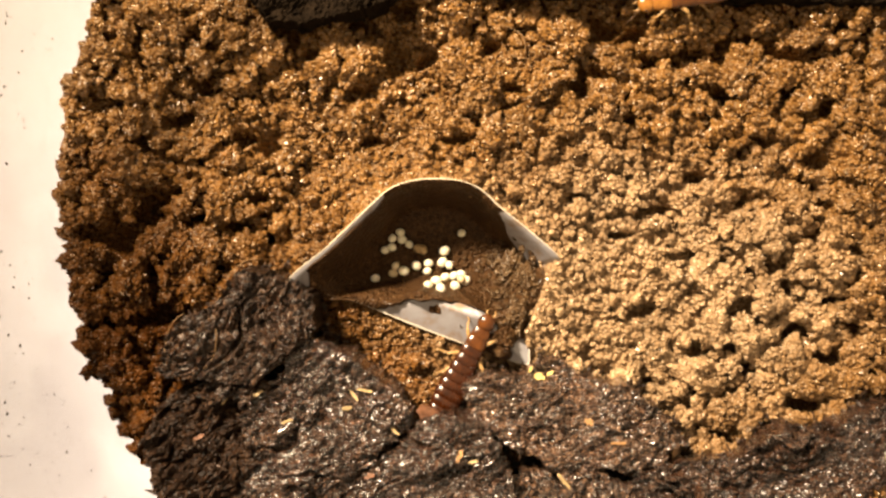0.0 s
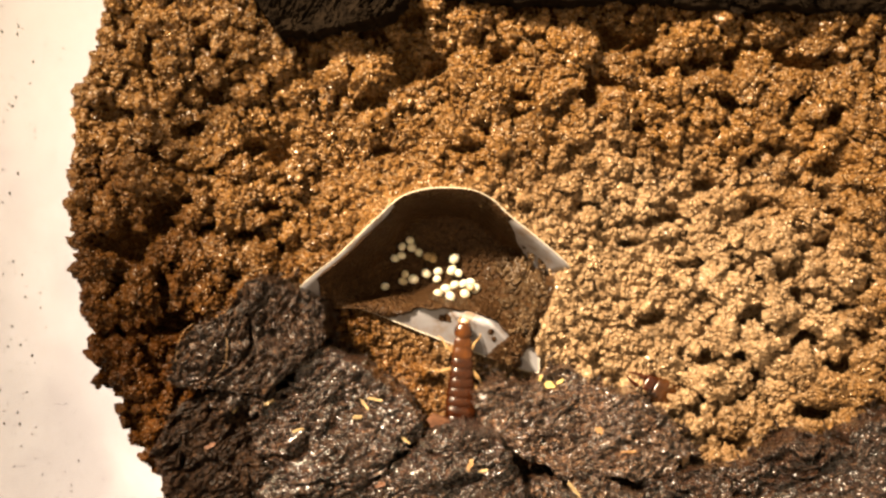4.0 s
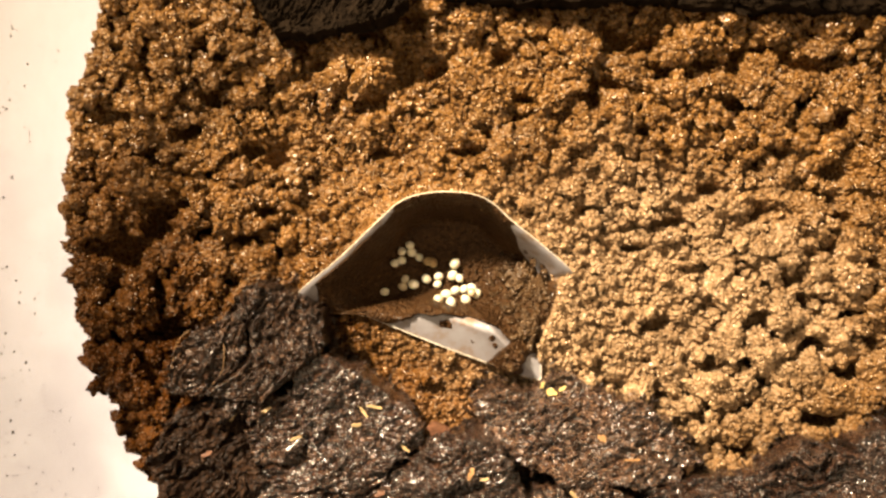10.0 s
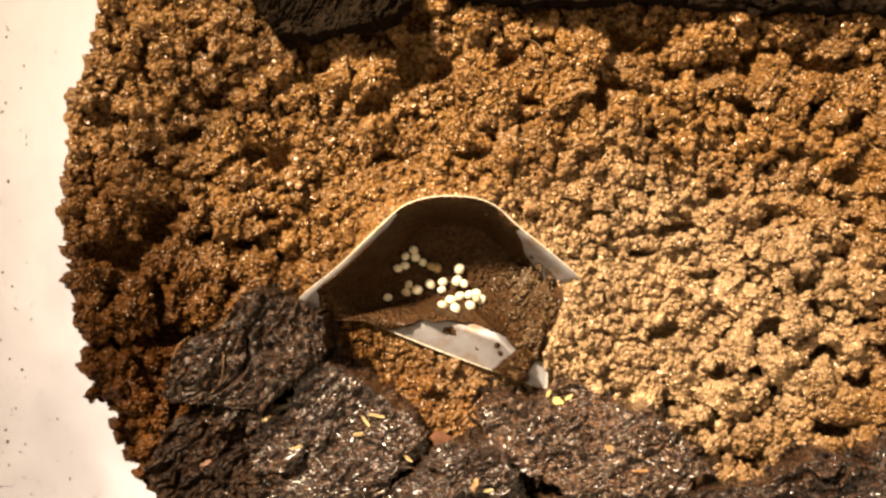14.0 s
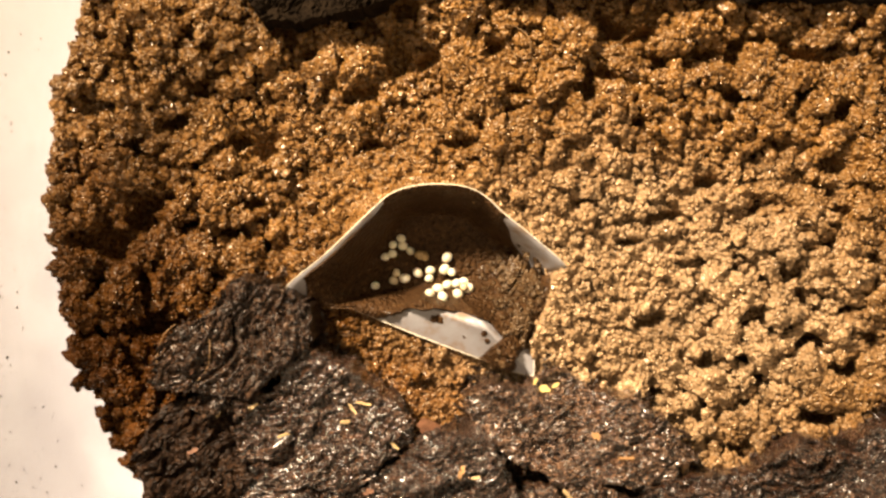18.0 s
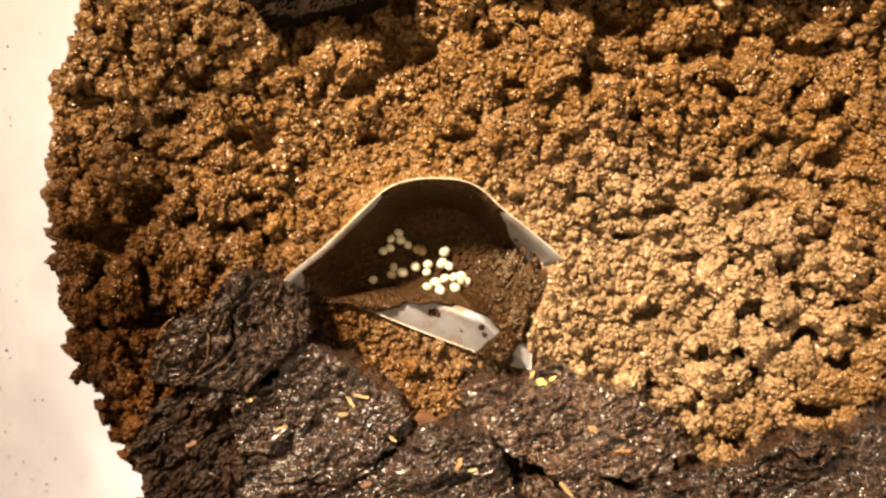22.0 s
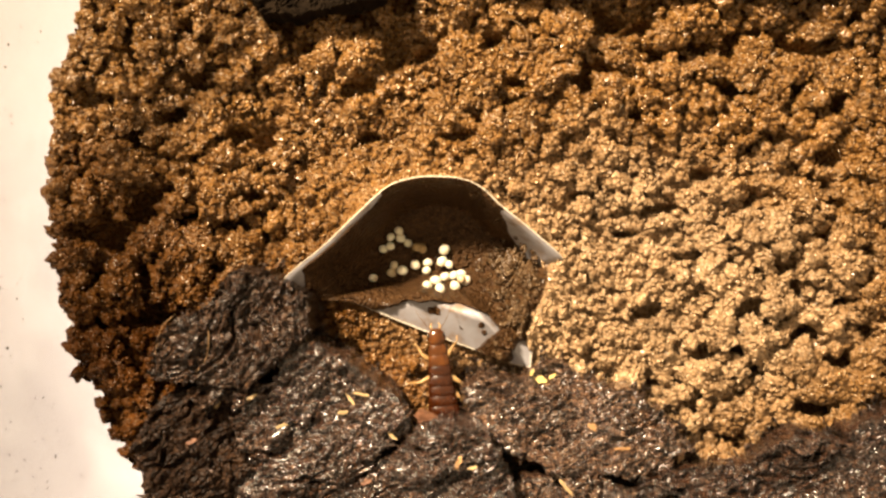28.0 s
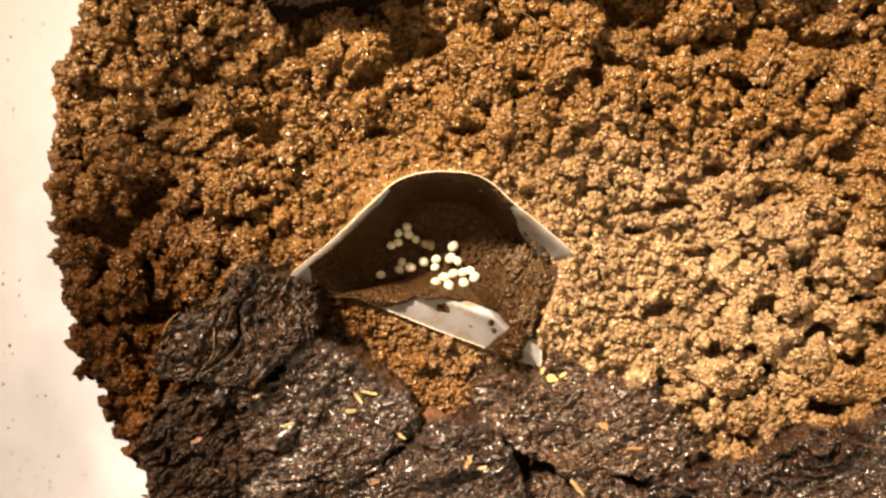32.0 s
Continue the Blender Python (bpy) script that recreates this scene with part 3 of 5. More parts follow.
def dish_surface(k):
    """A loop of the dish's inner face at depth k (0 rim, 1 middle), with its height."""
    near = NEAR
    wide = 0.30 + 0.35 * near
    deep = 6.7
    fall = step(0, 1, np.clip(k / wide, 0, 1)) * 0.92 + 0.08 * k
    xy = DISH_C + (RIM[:, :2] - DISH_C) * (1 - k)
    hump = 1.6 * near * min(k / 0.5, 1.0) * step(-8.5, -3.5, RIM[:, 0])
    sink = (1 - near) * fall * deep + near * 2.6 * step(0.48, 1.0, k) + np.maximum(RIM[:, 2], 0) * 0.35 * step(0, 1, k)
    corner = step(-3.0, -6.5, RIM[:, 0])
    middle = (1 - near) * float(step(0.18, 0.72, k)) + near * ((1 - corner) * float(step(0.55, 1.0, k)) + corner * float(step(0.12, 0.65, k)))
    return np.concatenate([xy, ((RIM[:, 2] - sink + hump) * (1 - middle) - 4.7 * middle)[:, None]], 1)


WHITE_SPOTS = [(-11.96, -3.54, 1.3, 0.9), (9.15, -0.51, 1.7, 1.0), (7.71, 0.88, 1.1, 0.8), (7.9, -10.1, 0.95, 1.9), (10.14, -1.40, 1.0, 0.9)]
DIRT_SPOTS = [(-0.5, -6.2, 0.6, 1.5), (0.5, -6.4, 0.55, 1.7), (2.5, -7.9, 0.45, 1.5), (4.2, -7.4, 0.35, 1.5), (4.5, -8.2, 0.4, 1.4), (3.3, -6.9, 0.25, 1.4), (6.4, -9.8, 0.8, 1.6)]


def build_dish():
    dish = tagged(new("plastic_dish"), "white plastic dish sunk in the soil, smeared with dirt", "dish")
    ks = np.concatenate([np.linspace(0, 0.5, 22), np.linspace(0.55, 1.0, 9)])
    loops = [dish_surface(k) for k in ks]
    out = (RIM[:, :2] - DISH_C) / np.linalg.norm(RIM[:, :2] - DISH_C, axis=1)[:, None]
    edge = np.concatenate([RIM[:, :2] + out * 0.09, RIM[:, 2:3] - 0.02], 1)
    lip = np.concatenate([RIM[:, :2] + out * 0.045, RIM[:, 2:3] + 0.05], 1)
    low = [np.concatenate([l[:, :2] + out * 0.10 * (1 - k), l[:, 2:] - 0.35], 1) for l, k in zip(loops[1:], ks[1:])]
    verts = np.concatenate(loops)
    part_faces = grid_faces(len(loops), DISH_N, True)
    made("bowl", mesh_from("bowl", verts, part_faces), PLASTIC, dish)
    strip = np.concatenate([loops[0], lip, edge, low[2], low[8], low[14]])
    made("rim", mesh_from("rim", strip, grid_faces(6, DISH_N, True)), RIM_EDGE, dish, "thin pale rim")
    # dirt lying in the dish
    ks = np.concatenate([np.linspace(0.001, 0.5, 90), np.linspace(0.51, 1.0, 40)])
    loops = np.stack([dish_surface(k) for k in ks])
    x, y = loops[..., 0], loops[..., 1]
    t = 0.35 + 0.45 * fbm(x, y, 2.4, 90, 4) + 0.25 * step(0.0, 0.4, ks)[:, None]
    t = t + 0.5 * bump(x, y, 7.15, -2.95, 2.2) + 0.9 * bump(x, y, 7.6, -6.3, 1.7)
    for px, py, pr, pd in WHITE_SPOTS:
        t = t - 1.5 * pd * bump(x, y, px, py, pr)
    # a ragged bare edge below the rim
    t = t - 0.45 * step(0.12, 0.02, ks)[:, None] * np.clip(0.15 + 1.5 * fbm(x, y, 1.7, 15, 4, 0.6), 0, 1)
    # a thin bare strip along one arm of the rim
    t = t - 1.2 * step(0.060, 0.025, ks)[:, None] * (step(-3.5, -6.0, RIM[:, 0]) * step(-4.6, -3.6, RIM[:, 1]))[None] * np.clip(0.8 + 1.2 * fbm(x, y, 1.3, 16, 3), 0, 1)
    # the bare near side
    ragged = 0.22 * fbm(x, y, 1.1, 14, 3)
    back = np.interp(x, (-4.9, -2.2, 0.5, 3.4, 4.8, 5.9, 6.4), (-6.7, -5.6, -5.5, -6.0, -6.7, -7.7, -8.6)) + ragged
    end = np.interp(y, (-9.9, -7.7), (3.4, 6.1)) + 2 * ragged
    bared = step(-0.2, 0.2, back - y) * step(-0.3, 0.3, end - x) * step(-5.2, -4.7, x)
    t = t - 1.7 * bared
    for px, py, pr, pd in DIRT_SPOTS:
        t = t + pd * bump(x, y, px, py, pr) * np.clip(1 + 1.2 * fbm(x, y, 0.7, 27, 3), 0, 2)
    # on the bared plastic only a thin smear is left
    t = np.where(bared > 0.5, np.minimum(t, 0.05), t)
    lumps = np.clip(1 - cells(x + 0.3 * fbm(x, y, 1, 3, 2), y, 0.9, 33) ** 2, 0, 1)
    z = loops[..., 2] + np.clip(t, -0.25, 1.6) + 0.22 * lumps * step(0, 0.3, t) * step(-0.6, -3, loops[..., 1]) + 0.06 * fbm(x, y, 0.4, 77, 2) * step(0, 0.2, t)
    verts = np.stack([x, y, z], -1).reshape(-1, 3)
    faces = grid_faces(len(ks), DISH_N, True)
    keep = (t > -0.02).ravel()
    faces = faces[keep[faces].any(1)]
    dirt = made("dirt_in_dish", mesh_from("dirt_in_dish", verts, faces), SOIL_DAMP)
    tagged(dirt, "dark damp compacted dirt lining the white dish", "dirt", kind="stuff")
    return dirt


# ---------------------------------------------------------------- crumbs and clumps
from mathutils.bvhtree import BVHTree


def tree_of(*obs):
    verts, polys = [], []
    for ob in obs:
        base = len(verts)
        verts += [v.co / MM for v in ob.data.vertices]
        polys += [[base + i for i in p.vertices] for p in ob.data.polygons]
    return BVHTree.FromPolygons(verts, polys)


def height_at(tree, x, y, default=-1.0):
    hit = tree.ray_cast(Vector((x, y, 60)), Vector((0, 0, -1)))
    return hit[0].z if hit[0] else default


def ico(level):
    bm = bmesh.new()
    bmesh.ops.create_icosphere(bm, subdivisions=level, radius=1)
    bm.verts.ensure_lookup_table()
    v = np.array([q.co[:] for q in bm.verts])
    f = np.array([[q.index for q in face.verts] for face in bm.faces])
    bm.free()
    return v / np.linalg.norm(v, axis=1)[:, None], f


def lump(level, knobs, roughness, seed, blocky=0.5, grains=0, relief_by=0.10):
    """A crumb: many small grains stuck together, about 1 across its radius."""
    r = np.random.default_rng(seed)
    v, f = ico(level)
    radius = np.full(len(v), 0.62)
    for k in range(knobs):
        d = r.normal(size=3)
        d /= np.linalg.norm(d)
        c, s = d * r.uniform(0.45, 0.75), r.uniform(0.22, 0.46)
        along = v @ c
        inner = along ** 2 - (c @ c - s * s)
        hit = (inner > 0) & (along > 0)
        radius = np.where(hit, np.maximum(radius, along + np.sqrt(np.maximum(inner, 0))), radius)
    block = np.full(len(v), 1.25)
    for k in range(11):
        d = r.normal(size=3)
        d /= np.linalg.norm(d)
        block = np.minimum(block, r.uniform(0.62, 0.95) / np.maximum(v @ d, 1e-3))
    radius = (1 - blocky) * radius + blocky * block
    grit = np.array([noise.noise(Vector(p * 6.5) + Vector((seed, 0, 0))) for p in v])
    sway = np.array([noise.noise(Vector(p * 1.6) + Vector((0, seed, 0))) for p in v])
    stretch = np.array([1.15, r.uniform(0.7, 0.95), r.uniform(0.7, 0.95)])
    if grains:
        # its face is a crust of small grains
        g = r.normal(size=(grains, 3))
        g /= np.linalg.norm(g, axis=1)[:, None]
        dot = v @ g.T
        near = dot.argmax(1)
        wide = np.arccos(np.clip(dot.max(1), -1, 1)) / (2.0 / math.sqrt(grains))
        radius = radius + relief_by * (np.clip(1.25 - 1.4 * wide ** 2, -0.5, 0.6) + 1.1 * r.uniform(-1, 1, grains)[near])
        radius = radius + 0.20 * np.array([noise.noise(Vector(p * 3.3) + Vector((0, 0, seed))) for p in v])
    return v * (radius * (1 + roughness * grit + 0.45 * sway))[:, None] * stretch, f


def turns(n, r):
    q = r.normal(size=(n, 4))
    q /= np.linalg.norm(q, axis=1)[:, None]
    w, x, y, z = q.T
    return np.stack([np.stack([1 - 2 * (y * y + z * z), 2 * (x * y - z * w), 2 * (x * z + y * w)], -1),
                     np.stack([2 * (x * y + z * w), 1 - 2 * (x * x + z * z), 2 * (y * z - x * w)], -1),
                     np.stack([2 * (x * z - y * w), 2 * (y * z + x * w), 1 - 2 * (x * x + y * y)], -1)], 1)


def scatter(shapes, at, size, r):
    """All crumbs of one kind as one set of points and triangles."""
    verts, faces, base = [], [], 0
    which = r.integers(0, len(shapes), len(at))
    rot = turns(len(at), r)
    for k, (v, f) in enumerate(shapes):
        sel = np.nonzero(which == k)[0]
        p = np.einsum("nij,vj->nvi", rot[sel], v) * size[sel][:, None, None] * np.array([1, 1, 0.85]) + at[sel][:, None, :]
        verts.append(p.reshape(-1, 3))
        faces.append((f[None] + (np.arange(len(sel)) * len(v))[:, None, None] + base).reshape(-1, 3))
        base += len(sel) * len(v)
    return np.concatenate(verts), np.concatenate(faces)


def bare(x, y):
    """Where loose crumbs may lie: outside the dish and the thick of the bark."""
    off = dish_depth(x, y)[2]
    a = np.arctan2(y - TUB_Y, x - TUB_X)
    inside = np.hypot(x - TUB_X, y - TUB_Y) < TUB_R - 1.5 + 0.7 * fbm(a * 42, x * 0, 2.0, 70, 4, 0.6)
    under_bark = (y < -18.5) & (x < 18) | (y < -13.5) & (x < -4) & (x > -21)
    return inside & (off > np.where((x > 7.2) & (y < -1.2) & (y > -9.5), -1.3, 0.25)) & ~under_bark


def spread(n, gap, r, x0=-34, x1=40.5, y0=-23.5, y1=24.5):
    """Up to n places, none nearer to another than about gap."""
    x, y = r.uniform(x0, x1, n), r.uniform(y0, y1, n)
    taken, keep = {}, []
    for i in range(n):
        cx, cy = int(x[i] // gap), int(y[i] // gap)
        clash = False
        for dx in (-1, 0, 1):
            for dy in (-1, 0, 1):
                j = taken.get((cx + dx, cy + dy))
                if j is not None and (x[i] - x[j]) ** 2 + (y[i] - y[j]) ** 2 < gap * gap:
                    clash = True
        if not clash:
            taken[(cx, cy)] = i
            keep.append(i)
    return x[keep], y[keep]


CLUMPS_NEAR = [(34.30, -12.51, 2.5), (27.55, -15.01, 1.6), (24.30, -12.51, 1.9), (28.90, -16.01, 1.6), (25.80, -16.31, 1.5), (32.30, -10.66, 1.7), (28.30, -8.51, 1.8), (24.90, -8.01, 1.8), (19.80, -9.91, 1.7), (32.30, -6.66, 1.2), (35.80, -4.31, 1.5), (36.05, -2.31, 1.8), (36.40, 0.59, 2), (30.40, 0.49, 1.8), (27.80, 0.49, 1.3), (32.40, 3.09, 1.6), (23.80, 0.09, 1.5), (24.90, -3.16, 1.9), (30.80, -13.01, 1.4), (38.05, -12.91, 1.7), (38.40, -10.41, 1.4), (29.90, -5.51, 1.5), (34.80, -9.01, 1.4), (38.05, 3.09, 1.5), (25.80, 4.09, 1.3), (17.30, -12.41, 1.2)]
CLUMPS_FAR = [(20.81, 17.78, 1.5), (22.91, 19.08, 1.8), (24.31, 14.98, 1.6), (20.31, 14.23, 1.7), (24.06, 12.28, 1.1), (29.41, 19.83, 1.9), (28.41, 15.73, 2.2), (32.41, 14.98, 1.8), (30.06, 13.33, 1.9), (35.91, 20.83, 1.6), (33.81, 18.48, 1.5), (35.31, 14.08, 1.6), (16.41, 15.98, 1.8), (12.31, 17.68, 2), (9.81, 13.73, 1.6), (8.31, 10.24, 1.5), (11.81, 10.24, 1.4), (5.11, 9.24, 1.5), (4.31, 13.48, 2), (-4.09, 13.28, 1.2), (2.41, 15.73, 2.2), (-6.09, 15.98, 2.1), (-9.09, 18.28, 1.9), (-0.09, 18.58, 1.8), (1.81, 20.08, 1.9), (-10.08, 15.28, 1.5), (-7.09, 10.29, 1.5), (0.81, 10.49, 1.5)]
CLUMPS_LEFT = [(-19.58, 10.74, 2.3), (-24.68, 15.98, 1.4), (-20.88, 15.98, 1.5), (-17.68, 13.78, 1.4), (-23.68, 18.68, 1.5), (-18.18, 18.48, 1.5), (-15.88, 18.18, 1.5), (-14.58, 16.48, 1.4), (-12.88, 14.23, 1.4), (-29.18, 16.48, 1.5), (-27.68, 13.23, 1.5), (-30.17, 9.99, 1.3), (-26.38, 10.24, 1.4), (-27.18, 6.49, 2.2), (-22.68, 6.99, 1.6), (-18.18, 6.99, 1.4), (-16.18, 6.74, 1.1), (-12.68, 7.74, 1.5), (-19.08, 3.24, 2), (-29.57, 2.99, 1.6), (-22.68, -0.01, 1.4), (-24.68, -0.26, 1.5), (-20.18, -0.51, 1.7), (-16.18, -1.01, 1.6), (-30.67, -2.01, 1.6), (-26.67, -4.16, 2), (-22.68, -2.26, 1.4), (-21.18, -4.76, 1.2), (-27.67, -10.40, 1.9), (-26.67, -15.90, 2)]
CLUMPS = CLUMPS_NEAR + CLUMPS_FAR + CLUMPS_LEFT


class Heap:
    """The height of what lies so far, on a fine raster, so that crumbs can be laid on top of one another."""

    def __init__(self):
        self.x0, self.y0, self.d = -35.0, -25.0, 0.1
        xs, ys = np.arange(-35.0, 42.0, self.d), np.arange(-25.0, 26.0, self.d)
        self.x, self.y = np.meshgrid(xs, ys)
        off = dish_depth(self.x, self.y)[2]
        self.z = ground(self.x, self.y) - 0.45 + clods(self.x, self.y) * step(0.2, 1.2, off)

    def level(self):
        """The height evened out over a few millimetres."""
        z, n = self.z, 24
        for axis in (0, 1):
            c = np.cumsum(np.concatenate([np.repeat(z.take([0], axis), n, axis), z, np.repeat(z.take([-1], axis), n, axis)], axis), axis)
            m = z.shape[axis]
            z = (c.take(range(2 * n - 1, 2 * n - 1 + m), axis) - c.take(range(0, m), axis)) / (2 * n - 1)
        return z

    def at(self, x, y, z=None):
        z = self.z if z is None else z
        i = np.clip(((y - self.y0) / self.d).astype(int), 0, self.z.shape[0] - 1)
        j = np.clip(((x - self.x0) / self.d).astype(int), 0, self.z.shape[1] - 1)
        return z[i, j]

    def add(self, x, y, z, r):
        for px, py, pz, pr in zip(x, y, z, r):
            i, j = int((py - self.y0) / self.d), int((px - self.x0) / self.d)
            n = int(pr / self.d) + 1
            i0, i1, j0, j1 = max(i - n, 0), i + n + 1, max(j - n, 0), j + n + 1
            w = self.z[i0:i1, j0:j1]
            q = pr * pr - (self.x[i0:i1, j0:j1] - px) ** 2 - (self.y[i0:i1, j0:j1] - py) ** 2
            w[:] = np.where(q > 0, np.maximum(w, pz + 0.8 * np.sqrt(np.maximum(q, 0))), w)


def build_crumbs():
    r = np.random.default_rng(5)
    heap = Heap()
    huge = [lump(5, 30, 0.10, 100 + k, 0.72, 230, 0.075) for k in range(10)]
    meshes = [mesh_from("soil_clump", v, f) for v, f in huge]
    meshes += [mesh_from("soil_clump", *lump(4, 30, 0.12, 120 + k, 0.72, 110, 0.09)) for k in range(10)]
    for me in meshes:
        me.materials.append(SOIL)
    # the largest clumps, each a thing
    places = list(CLUMPS)
    x, y = spread(2600, 1.9, r)
    ok = bare(x, y) & (r.uniform(0, 1, len(x)) < 0.10 + 0.8 * coarse(x, y))
    for px, py in zip(x[ok], y[ok]):
        size = r.uniform(0.75, 1.35) * (0.75 + 0.4 * float(coarse(px, py)))
        if hollow(px, py) < 0.25 and all((px - a) ** 2 + (py - b) ** 2 > (0.68 * (s + size)) ** 2 for a, b, s in places):
            places.append((px, py, size))
    places = [p for p in places if bare(np.array(p[0]), np.array(p[1])) and math.hypot(p[0] - TUB_X, p[1] - TUB_Y) + 0.75 * p[2] < TUB_R - 1.15][:295]
    for px, py, s in places:
        z = float(ground(np.array([px]), np.array([py]))[0]) + 0.05 * s
        ob = new("soil_clump", meshes[int(r.integers(10)) + (0 if s > 1.35 else 10)])
        q = Euler((r.uniform(-0.5, 0.5), r.uniform(-0.5, 0.5), r.uniform(0, 6.28))).to_quaternion()
        ob.matrix_world = Matrix.LocRotScale(Vector((px, py, z)) * MM, q, Vector((s, s * r.uniform(0.8, 1.0), s * r.uniform(0.55, 0.75))))
        tagged(ob, "rough brown soil clump lying among finer crumbs", "soil clump", "soil clumps")
        heap.add([px], [py], [z], [0.8 * s])
    # middling crumbs
    mids = [lump(3, 16, 0.18, 200 + k, 0.8, 34, 0.12) for k in range(12)]
    x, y = spread(12000, 0.85, r)
    c = coarse(x, y)
    ok = bare(x, y) & (r.uniform(0, 1, len(x)) < 0.25 + 0.6 * c) & (hollow(x, y) < 0.4)
    x, y, c = x[ok][:1150], y[ok][:1150], c[ok][:1150]
    s = r.uniform(0.45, 0.95, len(x)) * (0.6 + 0.5 * c)
    z = ground(x, y) * 0.55 + heap.at(x, y) * 0.45 + r.uniform(0.1, 0.9, len(x)) * s
    heap.add(x, y, z, 0.8 * s)
    mid = scatter(mids, np.stack([x, y, z], -1), s, r)
    # small crumbs, on all of these
    smalls = [lump(2, 10, 0.34, 300 + k, 0.85) for k in range(14)]
    x, y = spread(70000, 0.37, r)
    level = heap.level()
    high = heap.at(x, y) - heap.at(x, y, level)
    ok = bare(x, y) & (r.uniform(0, 1, len(x)) < (step(-0.55, 0.15, high) + 0.12) * step(0.65, 0.30, hollow(x, y)))
    x, y = x[ok][:10500], y[ok][:10500]
    s = r.uniform(0.0, 1.0, len(x)) ** 1.7 * 0.30 + 0.13
    z = heap.at(x, y) + r.uniform(-0.5, 0.5, len(x)) * s
    small = scatter(smalls, np.stack([x, y, z], -1), s, r)
    # grit
    grit = [lump(1, 4, 0.2, 400 + k, 0.8) for k in range(8)]
    x, y = r.uniform(-34, 40.5, 26000), r.uniform(-23.5, 24.5, 26000)
    ok = bare(x, y) & (hollow(x, y) < 0.5)
    x, y = x[ok][:10000], y[ok][:10000]
    s = r.uniform(0.06, 0.16, len(x))
    tiny = scatter(grit, np.stack([x, y, heap.at(x, y) + 0.3 * s], -1), s, r)
    sets = [mid, small, tiny]
    base = np.cumsum([0] + [len(v) for v, _ in sets])
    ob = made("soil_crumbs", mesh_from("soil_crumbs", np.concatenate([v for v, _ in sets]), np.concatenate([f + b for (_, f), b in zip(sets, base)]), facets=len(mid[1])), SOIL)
    tagged(ob, "loose brown soil crumbs of many sizes", "soil crumbs", kind="stuff")
    # clumps and crumbs of dirt fallen into the dish
    for (px, py), size in (((7.15, -2.95), 1.5), ((8.66, -3.71), 1.2), ((5.78, -2.04), 0.9), ((7.40, -6.74), 1.0), ((6.13, -5.22), 0.8)):
        me = meshes[int(r.integers(10))].copy()
        me.materials.clear()
        me.materials.append(SOIL_BROWN)
        ob = new("soil_clump", me)
        ob.matrix_world = Matrix.LocRotScale(Vector((px, py, height_at(DIRT_TREE, px, py, -2.0) + 0.25 * size)) * MM, Euler((0.3, 0.2, px)), Vector((size, size, 0.8 * size)))
        tagged(ob, "dark brown soil clump lying in the white dish", "soil clump", "soil clumps")
    n = 1100
    x, y = r.uniform(2.85, 9.43, n), r.uniform(-10.02, 0.60, n)
    d = dish_depth(x, y)[0]
    ok = (d > 0.02) & (np.hypot(x - 7.51, y + 9.61) > 1.2) & (r.uniform(0, 1, n) < 0.55 * bump(x, y, 7.90, -3.96, 2.4) + 0.35 * bump(x, y, 6.9, -8.26, 1.9))
    x, y = x[ok], y[ok]
    s = r.uniform(0.10, 0.42, len(x))
    z = np.array([height_at(DIRT_TREE, px, py, -1.5) for px, py in zip(x, y)]) + 0.3 * s
    dish_crumbs = scatter(smalls, np.stack([x, y, z], -1), s, r)
    ob = made("dirt_crumbs", mesh_from("dirt_crumbs", *dish_crumbs), SOIL_BROWN)
    tagged(ob, "brown soil crumbs fallen into the dish", "soil crumbs", kind="stuff")


# ---------------------------------------------------------------- bark
BARK_TOPS = []
FLAKES = {}


def build_flakes():
    """Thin torn scales of bark, to lie on the pieces."""
    for k in range(7):
        v, f = lump(4, 9, 0.30, 800 + k)
        v = v * np.array([1.5, 0.75, 0.26])
        v[:, 2] += 0.22 * fbm(v[:, 0] * 0.5, v[:, 1] * 1.6, 0.5, k, 3) + 0.10 * fbm(v[:, 0], v[:, 1], 0.2, k + 3, 2)
        for skin in (BARK, BARK_SODDEN, BARK_SHADED, BARK_DUSTY, SHADE_BLACK):
            me = mesh_from("scale", v, f)
            me.materials.append(skin)
            FLAKES.setdefault(skin.name, []).append(me)


